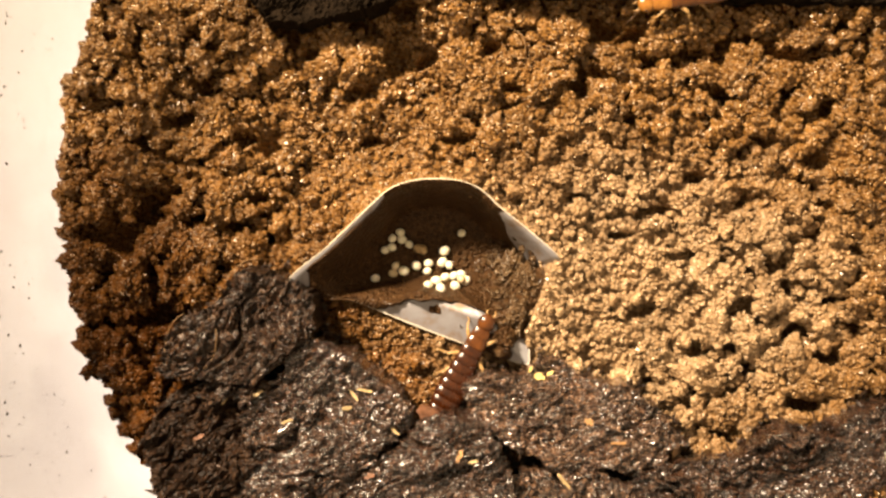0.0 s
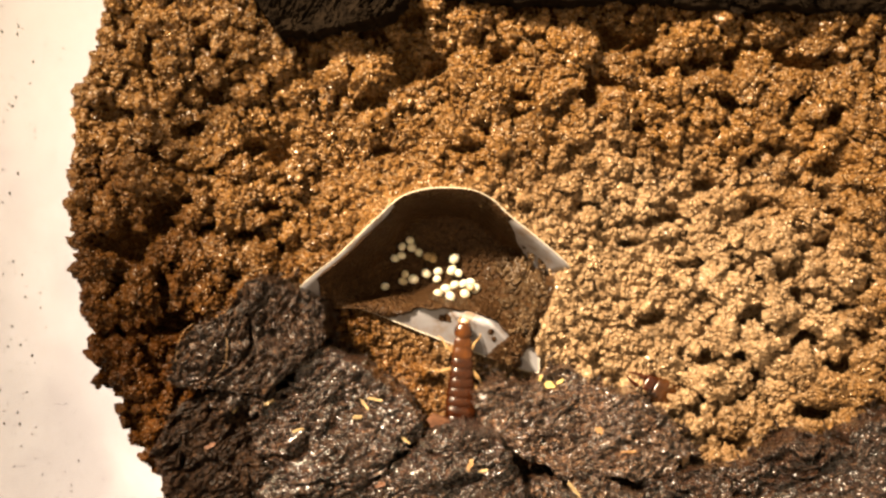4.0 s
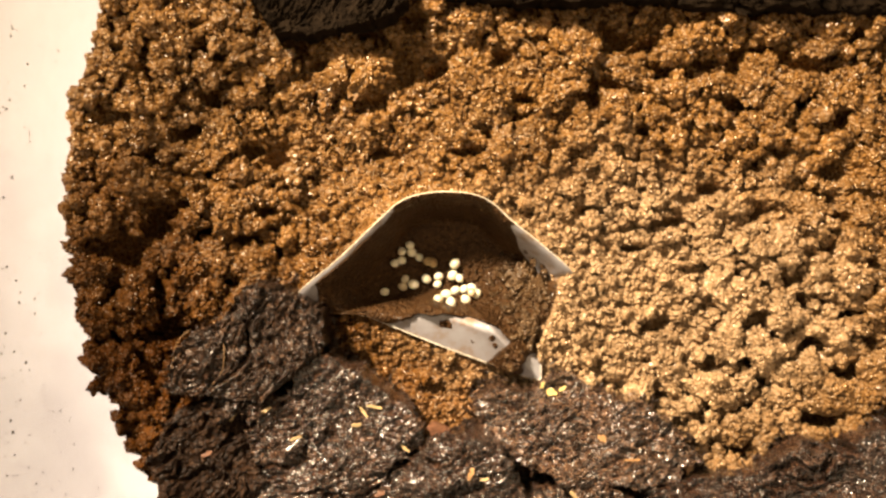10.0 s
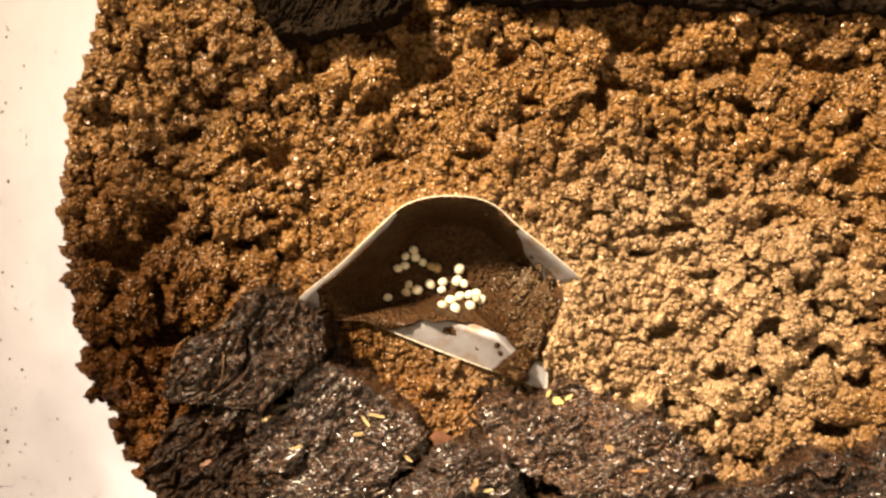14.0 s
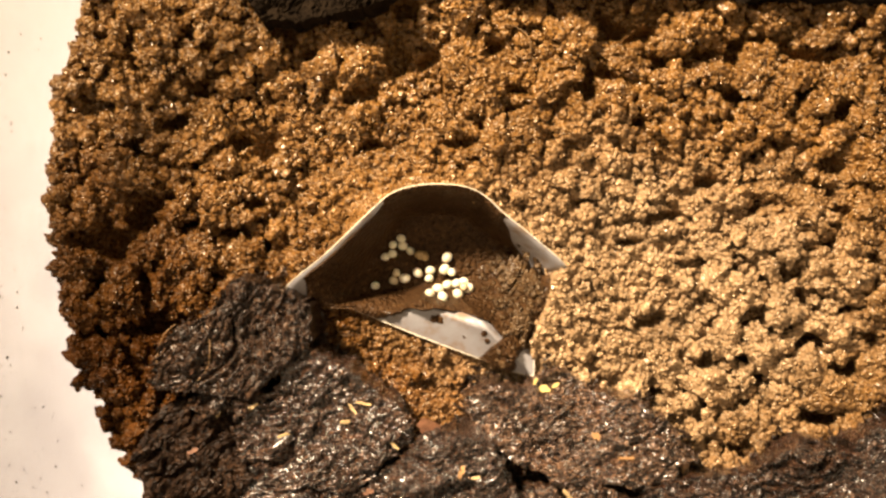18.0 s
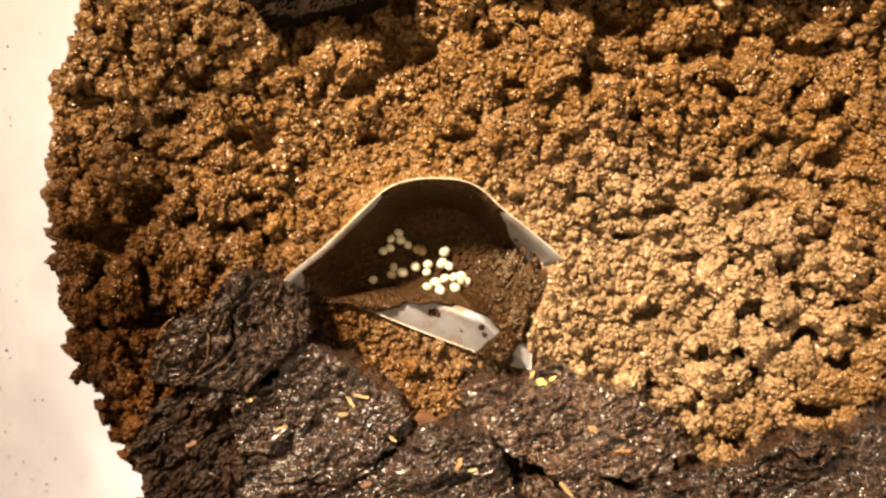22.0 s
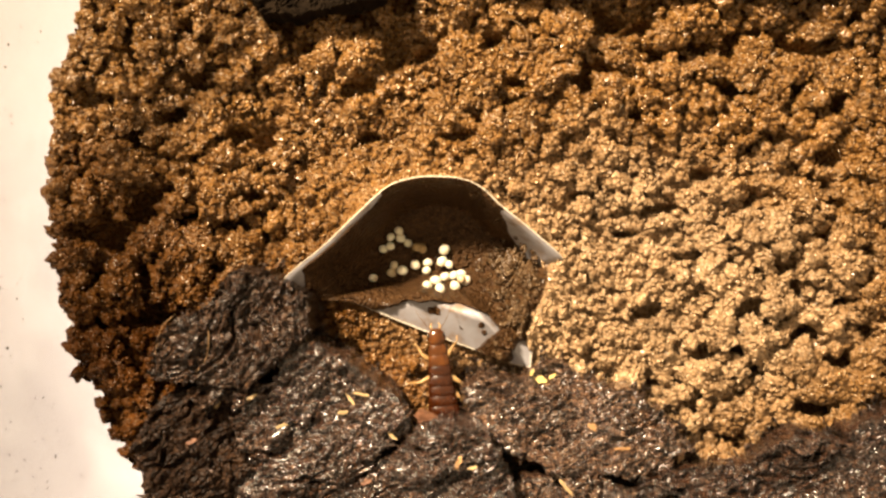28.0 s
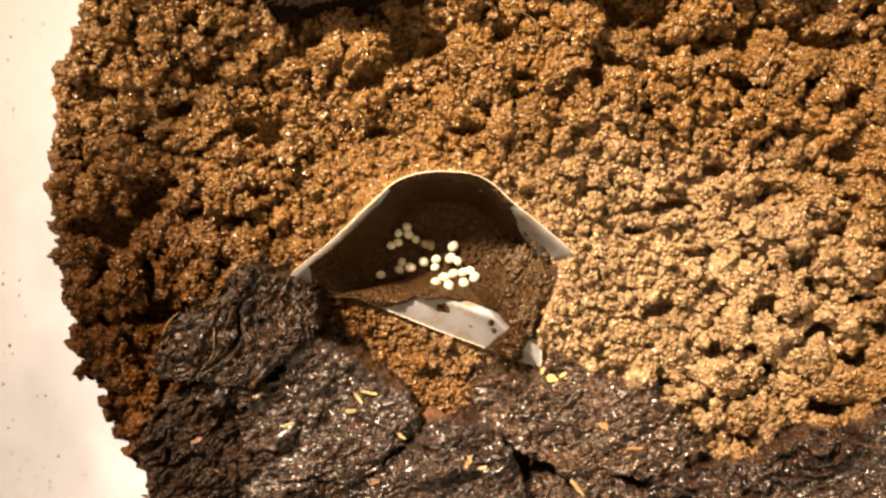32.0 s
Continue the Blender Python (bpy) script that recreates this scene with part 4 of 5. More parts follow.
def build_bark(outline, top, seed, label, turn=35.0, floor=-1.2, tunnel=False, rough=1.0, skin=None, loose=True, fine=False):
    """A torn, fibrous piece of wet bark with an uneven edge."""
    n, m, lows = (520, 120, 8) if fine else (340, 84, 8)
    loop = resample([(x, y) for x, y in outline], n)
    c = loop.mean(0)
    a = np.arange(n) / n * 2 * np.pi
    jag = 1 + 0.12 * fbm(np.cos(a) * 6 + seed * 9.1, np.sin(a) * 6, 1.6, seed, 5, 0.7)
    loop = c + (loop - c) * jag[:, None]
    k = np.linspace(1, 0.004, m) ** 0.75
    xy = c + (loop - c)[None] * k[:, None, None]
    wob = np.minimum(k / 0.2, 1.0)[:, None]
    x = xy[..., 0] + 0.45 * wob * fbm(xy[..., 0], xy[..., 1], 1.1, seed + 30, 3, 0.6)
    y = xy[..., 1] + 0.45 * wob * fbm(xy[..., 0], xy[..., 1], 1.1, seed + 31, 3, 0.6)
    u = x * math.cos(radians(turn)) + y * math.sin(radians(turn))
    v = -x * math.sin(radians(turn)) + y * math.cos(radians(turn))
    wu, wv = u + 0.8 * fbm(u, v, 2.2, seed + 4, 3), v + 0.8 * fbm(u, v, 2.2, seed + 5, 3)
    edge = step(1.0, 0.975, k)[:, None]
    sway = 1.6 * fbm(x, y, 4.5, seed + 40, 2)
    fu, fv = wu, wv + sway
    strands = 1 - np.abs(fbm(fu * 0.34, fv * 1.5, 1.5, seed + 1, 4, 0.6))
    threads = 1 - np.abs(fbm(fu * 0.30, fv * 1.4, 0.55, seed + 17, 3, 0.6))
    cracks = np.clip(1 - np.abs(fbm(fu * 0.5, fv, 4.0, seed + 2, 4, 0.6)) * 12, 0, 1) * step(-0.1, 0.3, fbm(u, v, 5.0, seed + 13, 2))
    crust = 1 - np.abs(fbm(fu * 0.75, fv * 1.2, 0.46, seed + 51, 2, 0.5))
    layers = fbm(fu * 0.5, fv, 3.4, seed + 23, 2)
    layers = 0.35 * (np.floor(layers * 4) + step(0.72, 0.98, layers * 4 - np.floor(layers * 4)))
    body = 0.7 * fbm(x, y, 5.0, seed + 3, 3) + 0.35 * fbm(x, y, 1.9, seed + 6, 3, 0.5)
    z = floor + 0.35 + (top - floor - 0.35) * (0.62 + 0.38 * edge) * np.minimum(1, edge * 1.5 + 0.25)
    z = z + rough * (body + 0.75 * (strands - 0.8) + 0.40 * (threads - 0.8) + 0.8 * layers + 0.26 * fbm(x, y, 0.6, seed + 8, 3, 0.7) + 0.34 * (crust - 0.75) - 0.9 * cracks) * (0.65 + 0.35 * edge)
    step_low = np.linspace(0, m - 1, lows).astype(int)
    under = np.full(x.shape, floor)
    if tunnel:
        arch = 4.1 * np.exp(-((x + 0.6) / 2.3) ** 4)
        under = np.maximum(under, arch - 0.9)
        z = np.maximum(z, under + 0.9)
    topv = np.stack([x, y, z], -1)
    lowv = np.stack([x, y, under], -1)[step_low]
    # the broken side, in ragged layers
    sides = []
    for h in np.linspace(0, 1, 12):
        w = topv[0] * (1 - h) + lowv[0] * h
        out = (w[:, :2] - c) / np.linalg.norm(w[:, :2] - c, axis=1)[:, None]
        shift = 0.0 if h in (0, 1) else 0.42 * fbm(w[:, 0] * 0.45 + w[:, 1] * 0.4, w[:, 2] * 1.6 + 0.3 * fbm(w[:, 0], w[:, 1], 2.0, seed, 2), 0.9, seed + 61, 3, 0.6) - 0.12
        sides.append(np.concatenate([w[:, :2] + out * np.reshape(shift, (-1, 1)) * np.ones((n, 1)), w[:, 2:]], 1))
    verts = np.concatenate([topv.reshape(-1, 3), lowv.reshape(-1, 3), np.concatenate(sides)])
    f1 = grid_faces(m, n, True)
    f2 = grid_faces(lows, n, True)[:, ::-1] + m * n
    f3 = grid_faces(len(sides), n, True)[:, ::-1] + (m + lows) * n
    ob = made("bark_piece", mesh_from("bark_piece", verts, np.concatenate([f1, f2, f3])), skin or BARK)
    tagged(ob, label, "bark", "bark pieces")
    if loose:
        BARK_TOPS.append(topv)
    # loose scales on its face
    r = np.random.default_rng(seed)
    for i in range(max(4, int(len(outline) * 0.6))):
        p = topv[int(r.uniform(0.12, 0.8) * m), int(r.integers(n))]
        flake = new("scale", FLAKES[(skin or BARK).name][int(r.integers(7))])
        flake.parent = ob
        size = r.uniform(0.4, 0.85)
        flake.matrix_local = Matrix.LocRotScale(Vector((p[0], p[1], p[2] - 0.05)) * MM, Euler((r.uniform(-0.2, 0.2), r.uniform(-0.2, 0.2), radians(turn) + r.uniform(-0.7, 0.7))), Vector((size, size, size)))
    return ob


def bark_height(x, y, default=0.0):
    best = default
    for t in BARK_TOPS:
        d = (t[..., 0] - x) ** 2 + (t[..., 1] - y) ** 2
        i = np.unravel_index(np.argmin(d), d.shape)
        if d[i] < 0.1:
            best = max(best, float(t[i][2]))
    return best


def build_shreds():
    """Torn fibres and crumbs of bark on and between the pieces."""
    r = np.random.default_rng(21)
    shapes = [lump(2, 6, 0.35, 500 + k) for k in range(8)]
    shapes = [(v * np.array([1.2, 0.36, 0.28]), f) for v, f in shapes]
    spots = []
    for t in BARK_TOPS:
        flat = t.reshape(-1, 3)
        area = np.ptp(flat[:, 0]) * np.ptp(flat[:, 1])
        n = int(area * 0.5)
        rows_ = (np.sqrt(1 - r.uniform(0, 1, n)) * -1 + 1) * (t.shape[0] - 1)
        p = t[rows_.astype(int), r.integers(0, t.shape[1], n)].copy()
        spots.append(p)
        # litter fallen beside the edge
        n = int(np.sqrt(area) * 16)
        p = t[0, r.integers(0, t.shape[1], n)].copy()
        p[:, :2] += r.normal(0, 0.45, (n, 2))
        p[:, 2] = np.maximum(p[:, 2] - r.uniform(-0.6, 0.8, n), ground(p[:, 0], p[:, 1]) + 0.3)
        spots.append(p)
    p = np.concatenate(spots)
    ok = (dish_depth(p[:, 0], p[:, 1])[2] > 0.6) & ~((np.abs(p[:, 0] + 0.6) < 2.6) & (p[:, 1] > -16.2)) & (np.hypot(p[:, 0] - TUB_X, p[:, 1] - TUB_Y) < TUB_R - 0.8)
    p = p[ok]
    s = r.uniform(0.0, 1.0, len(p)) ** 2.2 * 0.62 + 0.13
    ob = made("bark_shreds", mesh_from("bark_shreds", *scatter(shapes, p, s, r)), BARK_SODDEN)
    tagged(ob, "wet dark shreds and crumbs of bark", "bark shreds", kind="stuff")


def build_barks():
    build_bark([(-18.44, -6.16), (-17.06, -3.38), (-14.51, -2.51), (-11.74, -3.62), (-10.12, -4.77), (-9.80, -7.32), (-11.28, -9.40), (-13.59, -11.48), (-16.36, -12.49), (-20.06, -11.94), (-22.37, -11.48), (-22.74, -9.16), (-20.98, -6.85)],
               5.4, 11, "rounded dark lump of wet fibrous bark", 60, skin=BARK_SODDEN, fine=True)
    build_bark([(-16.49, -14.91), (-16.21, -13.13), (-13.30, -11.63), (-11.66, -8.35), (-9.55, -8.12), (-6.74, -9.99), (-3.93, -12.10), (-1.49, -14.54), (-2.29, -16.32), (-4.40, -18.19), (-6.74, -21.47), (-10.49, -25.22), (-15.64, -25.22), (-16.81, -20.53), (-15.88, -17.72)],
               4.6, 23, "large slab of wet dark bark with torn edges", 35, tunnel=True, fine=True)
    build_bark([(-23.27, -14.10), (-20.39, -13.00), (-16.54, -13.14), (-15.10, -15.31), (-15.58, -18.67), (-16.06, -22.04), (-17.02, -26.37), (-21.83, -25.89), (-23.99, -21.08), (-24.62, -17.23)],
               3.3, 29, "dark bark piece lying low beside the slab, shade in its colour", 50, skin=BARK_SHADED)
    build_bark([(-20.2, -12.7), (-18.5, -11.7), (-16.0, -11.5), (-14.0, -11.9), (-13.5, -12.9), (-15.5, -13.5), (-18.0, -13.7), (-20.0, -13.5)],
               4.4, 13, "narrow rolled strip of dark wet bark", 5, skin=BARK_SODDEN)
    build_bark([(-4.40, -18.66), (-2.52, -16.79), (-0.65, -15.29), (0.76, -14.77), (3.10, -15.01), (5.44, -16.79), (6.62, -19.13), (7.08, -23.35), (3.57, -28.03), (-3.93, -28.03), (-8.15, -24.28), (-6.74, -20.53)],
               5.2, 37, "wet dark bark piece roofing a burrow", 20, tunnel=True, fine=True)
    build_bark([(2.57, -14.16), (3.14, -12.17), (5.04, -11.60), (7.65, -11.88), (10.27, -10.74), (13.12, -11.79), (16.44, -12.83), (19.29, -14.40), (20.95, -16.54), (22.38, -17.73), (19.29, -20.24), (15.01, -19.86), (11.69, -20.81), (8.37, -18.91), (5.52, -17.30)],
               2.8, 41, "flat dusty brown bark piece with pale flecks", 15, tunnel=True, skin=BARK_DUSTY, fine=True)
    build_bark([(6.94, -20.81), (10.74, -19.77), (15.01, -20.43), (17.86, -22.00), (15.96, -26.03), (10.26, -26.98), (6.47, -24.61)],
               3.0, 53, "small broken piece of brown bark", 70, skin=BARK_DUSTY)
    build_bark([(16.44, -21.29), (21.19, -19.39), (25.94, -19.01), (29.03, -17.01), (31.40, -16.16), (34.96, -17.02), (37.34, -17.02), (38.76, -20.82), (36.86, -25.56), (26.89, -26.51), (18.34, -25.56)],
               1.9, 67, "dark crumbling bark piece beside soil clumps", 10, fine=True)
    build_bark([(35.06, -16.92), (37.10, -15.21), (40.66, -14.64), (43.04, -17.97), (41.61, -21.77), (37.34, -20.82)],
               2.2, 71, "black bark chip beside soil clumps", 40)
    build_bark([(-16.49, 22.11), (-15.41, 20.15), (-13.30, 18.74), (-10.49, 18.93), (-7.68, 19.30), (-4.40, 20.15), (-2.99, 22.11), (-4.40, 25.87), (-10.49, 27.27), (-16.11, 25.86)],
               1.9, 83, "near-black bark lump beside the soil, shade in its colour", 80, skin=SHADE_BLACK, loose=False)
    # this strip is added to stand for a band of shade
    build_bark([(-2.32, 22.88), (3.62, 21.93), (10.27, 21.46), (15.97, 21.74), (22.15, 21.27), (29.27, 21.08), (34.02, 20.79), (38.78, 20.98), (40.68, 23.84), (34.03, 27.64), (15.02, 28.11), (0.77, 26.68)],
               1.0, 97, "long near-black strip beside the soil, added in place of shade", 5, skin=SHADE_BLACK, loose=False)


# ---------------------------------------------------------------- eggs
EGGS = [(-3.01, 0.60), (-3.73, 0.04), (-2.86, -0.06), (-3.78, -0.78), (-4.39, -1.04), (-3.47, -2.52), (-3.68, -3.19), (-2.70, -2.98), (-1.53, -2.47), (-0.40, -2.26),
        (-0.50, -2.98), (0.88, -2.16), (1.50, -2.42), (-5.32, -3.65), (-0.40, -4.16), (0.32, -3.85), (1.14, -3.55), (0.73, -4.52), (2.62, -3.29), (3.03, -3.85),
        (2.06, -4.31), (1.96, -3.44), (1.09, -1.09), (-2.19, -0.52)]
OLD_EGGS = [(-0.96, -0.98), (-1.37, -0.88)]
EGG_TAKEN_FIRST = (2.66, 0.55)
EGG_TAKEN_LAST = (2.60, -3.67)


def build_eggs(tree):
    bm = bmesh.new()
    bmesh.ops.create_icosphere(bm, subdivisions=3, radius=0.43)
    bmesh.ops.scale(bm, vec=(0.92, 1.1, 0.92), verts=bm.verts)
    bmesh.ops.scale(bm, vec=(MM, MM, MM), verts=bm.verts)
    for f in bm.faces:
        f.smooth = True
    me = bpy.data.meshes.new("egg")
    bm.to_mesh(me)
    bm.free()
    me.materials.append(EGG)
    old = me.copy()
    old.materials.clear()
    old.materials.append(EGG_OLD)
    placed, out = [], {}

    def lay(x, y, mesh, label):
        z = height_at(tree, x, y, -2.5) + 0.40
        for a, b, c in placed:
            d = math.hypot(x - a, y - b)
            if d < 0.66:
                z = max(z, c + math.sqrt(0.50 - d * d) * 0.8)
        placed.append((x, y, z))
        ob = new("egg", mesh)
        s = random.uniform(0.88, 1.14)
        ob.matrix_world = Matrix.LocRotScale(Vector((x, y, z)) * MM, Euler((random.uniform(-1, 1), random.uniform(-1, 1), random.uniform(0, 3))), Vector((s, s, s)))
        return tagged(ob, label, "egg", "earwig eggs")

    for x, y in EGGS:
        lay(x, y, me, "cream oval earwig egg lying on dark dirt")
    for x, y in OLD_EGGS:
        lay(x, y, old, "dirt-stained tan earwig egg lying on dark dirt")
    out["first"] = lay(*EGG_TAKEN_FIRST, me, "cream earwig egg lying apart on dark dirt")
    out["last"] = lay(*EGG_TAKEN_LAST, me, "cream earwig egg on top of the cluster")
    return out


# ---------------------------------------------------------------- earwigs
def tube(points, radii, sides=10):
    """A bent tube with rounded ends, as a bmesh in millimetres."""
    bm = bmesh.new()
    loops = []
    pts = [Vector(p) for p in points]
    for i, p in enumerate(pts):
        d = (pts[min(i + 1, len(pts) - 1)] - pts[max(i - 1, 0)]).normalized()
        side = d.cross(Vector((0.13, 0.2, 1))).normalized()
        up = side.cross(d)
        loops.append([bm.verts.new(p + radii[i] * (side * math.cos(2 * math.pi * k / sides) + up * math.sin(2 * math.pi * k / sides))) for k in range(sides)])
    for a, b in zip(loops, loops[1:]):
        for k in range(sides):
            bm.faces.new((a[k], a[(k + 1) % sides], b[(k + 1) % sides], b[k]))
    bm.faces.new(loops[0][::-1])
    bm.faces.new(loops[-1])
    bmesh.ops.recalc_face_normals(bm, faces=bm.faces)
    return bm


def plate(y0, y1, w0, w1, h, z, belly=0.55, ridge=1.0):
    """A rounded body plate from y0 (rear) to y1 (front)."""
    bm = bmesh.new()
    n, loops = 28, []
    for t in (0.0, 0.06, 0.16, 0.3, 0.44, 0.58, 0.72, 0.86, 0.95, 1.0):
        s, arch = 1 - 0.08 * ridge * abs(2 * t - 0.8) ** 2, 1 - 0.18 * ridge * (2 * t - 0.8) ** 2
        y, w = y0 + (y1 - y0) * t, (w0 + (w1 - w0) * t) * s
        loop = []
        for k in range(n):
            a = 2 * math.pi * k / n
            cx, cz = math.cos(a), math.sin(a)
            px = w / 2 * math.copysign(abs(cx) ** 0.85, cx)
            pz = h / 2 * arch * math.copysign(abs(cz) ** 0.8, cz) * (1 if cz > 0 else belly)
            loop.append(bm.verts.new((px, y, z + pz)))
        loops.append(loop)
    for a, b in zip(loops, loops[1:]):
        for k in range(n):
            bm.faces.new((a[k], a[(k + 1) % n], b[(k + 1) % n], b[k]))
    bm.faces.new(loops[0][::-1])
    bm.faces.new(loops[-1])
    bmesh.ops.recalc_face_normals(bm, faces=bm.faces)
    return bm


def ball(x, y, z, rx, ry, rz, level=3):
    bm = bmesh.new()
    bmesh.ops.create_icosphere(bm, subdivisions=level, radius=1)
    bmesh.ops.scale(bm, vec=(rx, ry, rz), verts=bm.verts)
    bmesh.ops.translate(bm, vec=(x, y, z), verts=bm.verts)
    return bm


LEG_ROOTS = [(0.55, 3.3, 52), (0.65, 2.0, -30), (0.7, 0.9, -64)]


def build_earwig(label, body, tail, limb, feeler, eye, size=1.0, width=1.0, ridge=1.0, front=None):
    """An earwig in parts, head towards +y, standing at the origin. Returns the thing and its legs."""
    bug = tagged(new("earwig"), label, "earwig")
    w = width
    head = part("head", ball(0, 5.35, 0.95, 0.72 * w, 0.85, 0.48), front or body, bug)
    for s in (-1, 1):
        part("eye", ball(s * 0.56 * w, 5.55, 1.1, 0.16, 0.22, 0.17, 2), eye, head, "black eye")
        pts, rad = [], []
        for k in range(26):
            t = k / 25
            pts.append((s * (0.35 + 1.9 * t - 0.7 * t * t), 6.0 + 2.6 * t - 0.7 * t * t, 1.0 + 0.9 * t - 1.2 * t * t))
            rad.append((0.042 - 0.022 * t) * (0.72 + 0.4 * (k % 2)))
        part("antenna", tube(pts, rad, 8), feeler, head, "thin brown beaded antenna")
        part("palp", tube([(s * 0.28, 6.0, 0.75), (s * 0.42, 6.35, 0.6), (s * 0.30, 6.6, 0.4)], [0.09, 0.08, 0.05], 8), limb, head, "pale mouth palp")
    part("pronotum", plate(3.85, 4.75, 1.58 * w, 1.34 * w, 0.80, 0.95), front or body, bug)
    part("mesonotum", plate(2.9, 3.9, 1.74 * w, 1.58 * w, 0.92, 0.95), front or body, bug)
    part("metanotum", plate(2.05, 2.98, 1.88 * w, 1.74 * w, 1.0, 0.95), body, bug)
    widths = [1.84, 2.02, 2.2, 2.35, 2.48, 2.46, 2.3, 2.0]
    y = 2.1
    for k in range(7):
        part("abdomen_segment", plate(y - 0.98, y, widths[k + 1] * w, widths[k] * w, 1.12 + 0.05 * k, 0.95, 0.55, ridge), body, bug)
        y -= 0.86
    part("tail_segment", plate(y - 1.4, y, 1.6 * w, 1.95 * w, 1.15, 0.95), tail, bug, "red-brown last body segment")
    y -= 1.4
    for s in (-1, 1):
        pts = [(s * (0.40 + 0.12 * math.sin(math.pi * t) - 0.30 * t) * w, y - 2.3 * t, 0.95 - 0.15 * t) for t in np.linspace(0, 1, 9)]
        part("pincer", tube(pts, [0.27, 0.26, 0.24, 0.21, 0.18, 0.15, 0.12, 0.08, 0.04]), tail, bug, "curved red-brown tail pincer")
    legs = []
    for s in (-1, 1):
        for x, ly, swing in LEG_ROOTS:
            length = 0.76 + 0.10 * (swing < 0)
            femur = part("leg", tube([(0, 0, 0), (0.5 * length, 0, 0.12), (1.25 * length, 0, 0.30), (1.5 * length, 0, 0.28)], [0.15, 0.20, 0.15, 0.10]), limb, bug, "pale yellow leg")
            part("shin", tube([(1.45 * length, 0, 0.28), (1.8 * length, -0.1, 0.0), (2.4 * length, -0.28, -0.42)], [0.09, 0.10, 0.065], 8), limb, femur)
            part("foot", tube([(2.38 * length, -0.27, -0.41), (2.65 * length, -0.22, -0.56), (2.95 * length, -0.1, -0.62)], [0.07, 0.065, 0.04], 8), limb, femur)
            base = (s * x * w, ly, 0.66, swing if s > 0 else 180 - swing)
            legs.append((femur, base))
            femur.matrix_local = pose(base[0] * MM, base[1] * MM, base[2] * MM, 0, 0, base[3])
    bug.scale = (size, size, size)
    return bug, legs


def shell_material(name, colour, pale):
    m, nt, bsdf = material(name)
    co = millimetres(nt, True)
    n = noise_of(nt, co, 1.4, 5)
    nt.links.new(ramp(nt, n, (0.3, colour), (0.72, pale)), bsdf.inputs["Base Color"])
    bsdf.inputs["Roughness"].default_value = 0.22
    bsdf.inputs["Specular IOR Level"].default_value = 0.5
    relief(nt, bsdf, noise_of(nt, co, 4.0, 3), 0.3, 0.03)
    return m


DARK_SHELL = shell_material("dark_brown_shell", (0.014, 0.0030, 0.0005), (0.044, 0.0105, 0.0013))
RED_SHELL = shell_material("red_brown_shell", (0.036, 0.006, 0.0025), (0.07, 0.012, 0.005))
AMBER_SHELL = shell_material("amber_shell", (0.040, 0.0115, 0.0018), (0.088, 0.029, 0.0046))
AMBER_RED = shell_material("amber_red_shell", (0.030, 0.006, 0.0015), (0.060, 0.0125, 0.003))
AMBER_FRONT = shell_material("orange_amber_shell", (0.16, 0.060, 0.009), (0.28, 0.12, 0.02))
BROWN_FRONT = shell_material("amber_brown_shell", (0.035, 0.0095, 0.0014), (0.10, 0.031, 0.0045))
LIMB = plain("pale_yellow_limb", (0.34, 0.205, 0.08), 0.35, 0.5, 0.15, 3.0, 0.0)
FEELER = plain("brown_feeler", (0.11, 0.055, 0.02), 0.4, 0.5, 0.15, 3.0, 0.0)
EYE = plain("black_eye", (0.01, 0.008, 0.006), 0.2, 0.6, 0.1, 3.0, 0.0)


# ---------------------------------------------------------------- small things
def sliver(x, y, z, length, wide, turn, mat, name, label, category, lift=0.0):
    bm = bmesh.new()
    n = 7
    top, low = [], []
    for side in (1, -1):
        for k in range(n):
            t = k / (n - 1)
            px = (t - 0.5) * length
            py = side * wide / 2 * (0.55 + 0.45 * math.sin(math.pi * t)) * random.uniform(0.45, 1.1)
            pz = 0.12 * wide * math.sin(2.2 * t + length)
            top.append((px, py, pz + 0.07))
            low.append((px, py, pz - 0.07))
    order_top = list(range(n)) + list(range(2 * n - 1, n - 1, -1))
    tv = [bm.verts.new(p) for p in top]
    lv = [bm.verts.new(p) for p in low]
    for k in range(n - 1):
        bm.faces.new((tv[k], tv[k + 1], tv[n + k + 1], tv[n + k]))
        bm.faces.new((lv[k], lv[n + k], lv[n + k + 1], lv[k + 1]))
    rim = order_top
    for a, b in zip(rim, rim[1:] + rim[:1]):
        bm.faces.new((tv[a], lv[a], lv[b], tv[b]))
    bmesh.ops.recalc_face_normals(bm, faces=bm.faces)
    ob = part(name, bm, mat, None)
    ob.data.shade_flat()
    ob.matrix_world = pose(x * MM, y * MM, z * MM, random.uniform(-22, 22), random.uniform(-10, 10), turn)
    tagged(ob, label, category)
    return ob


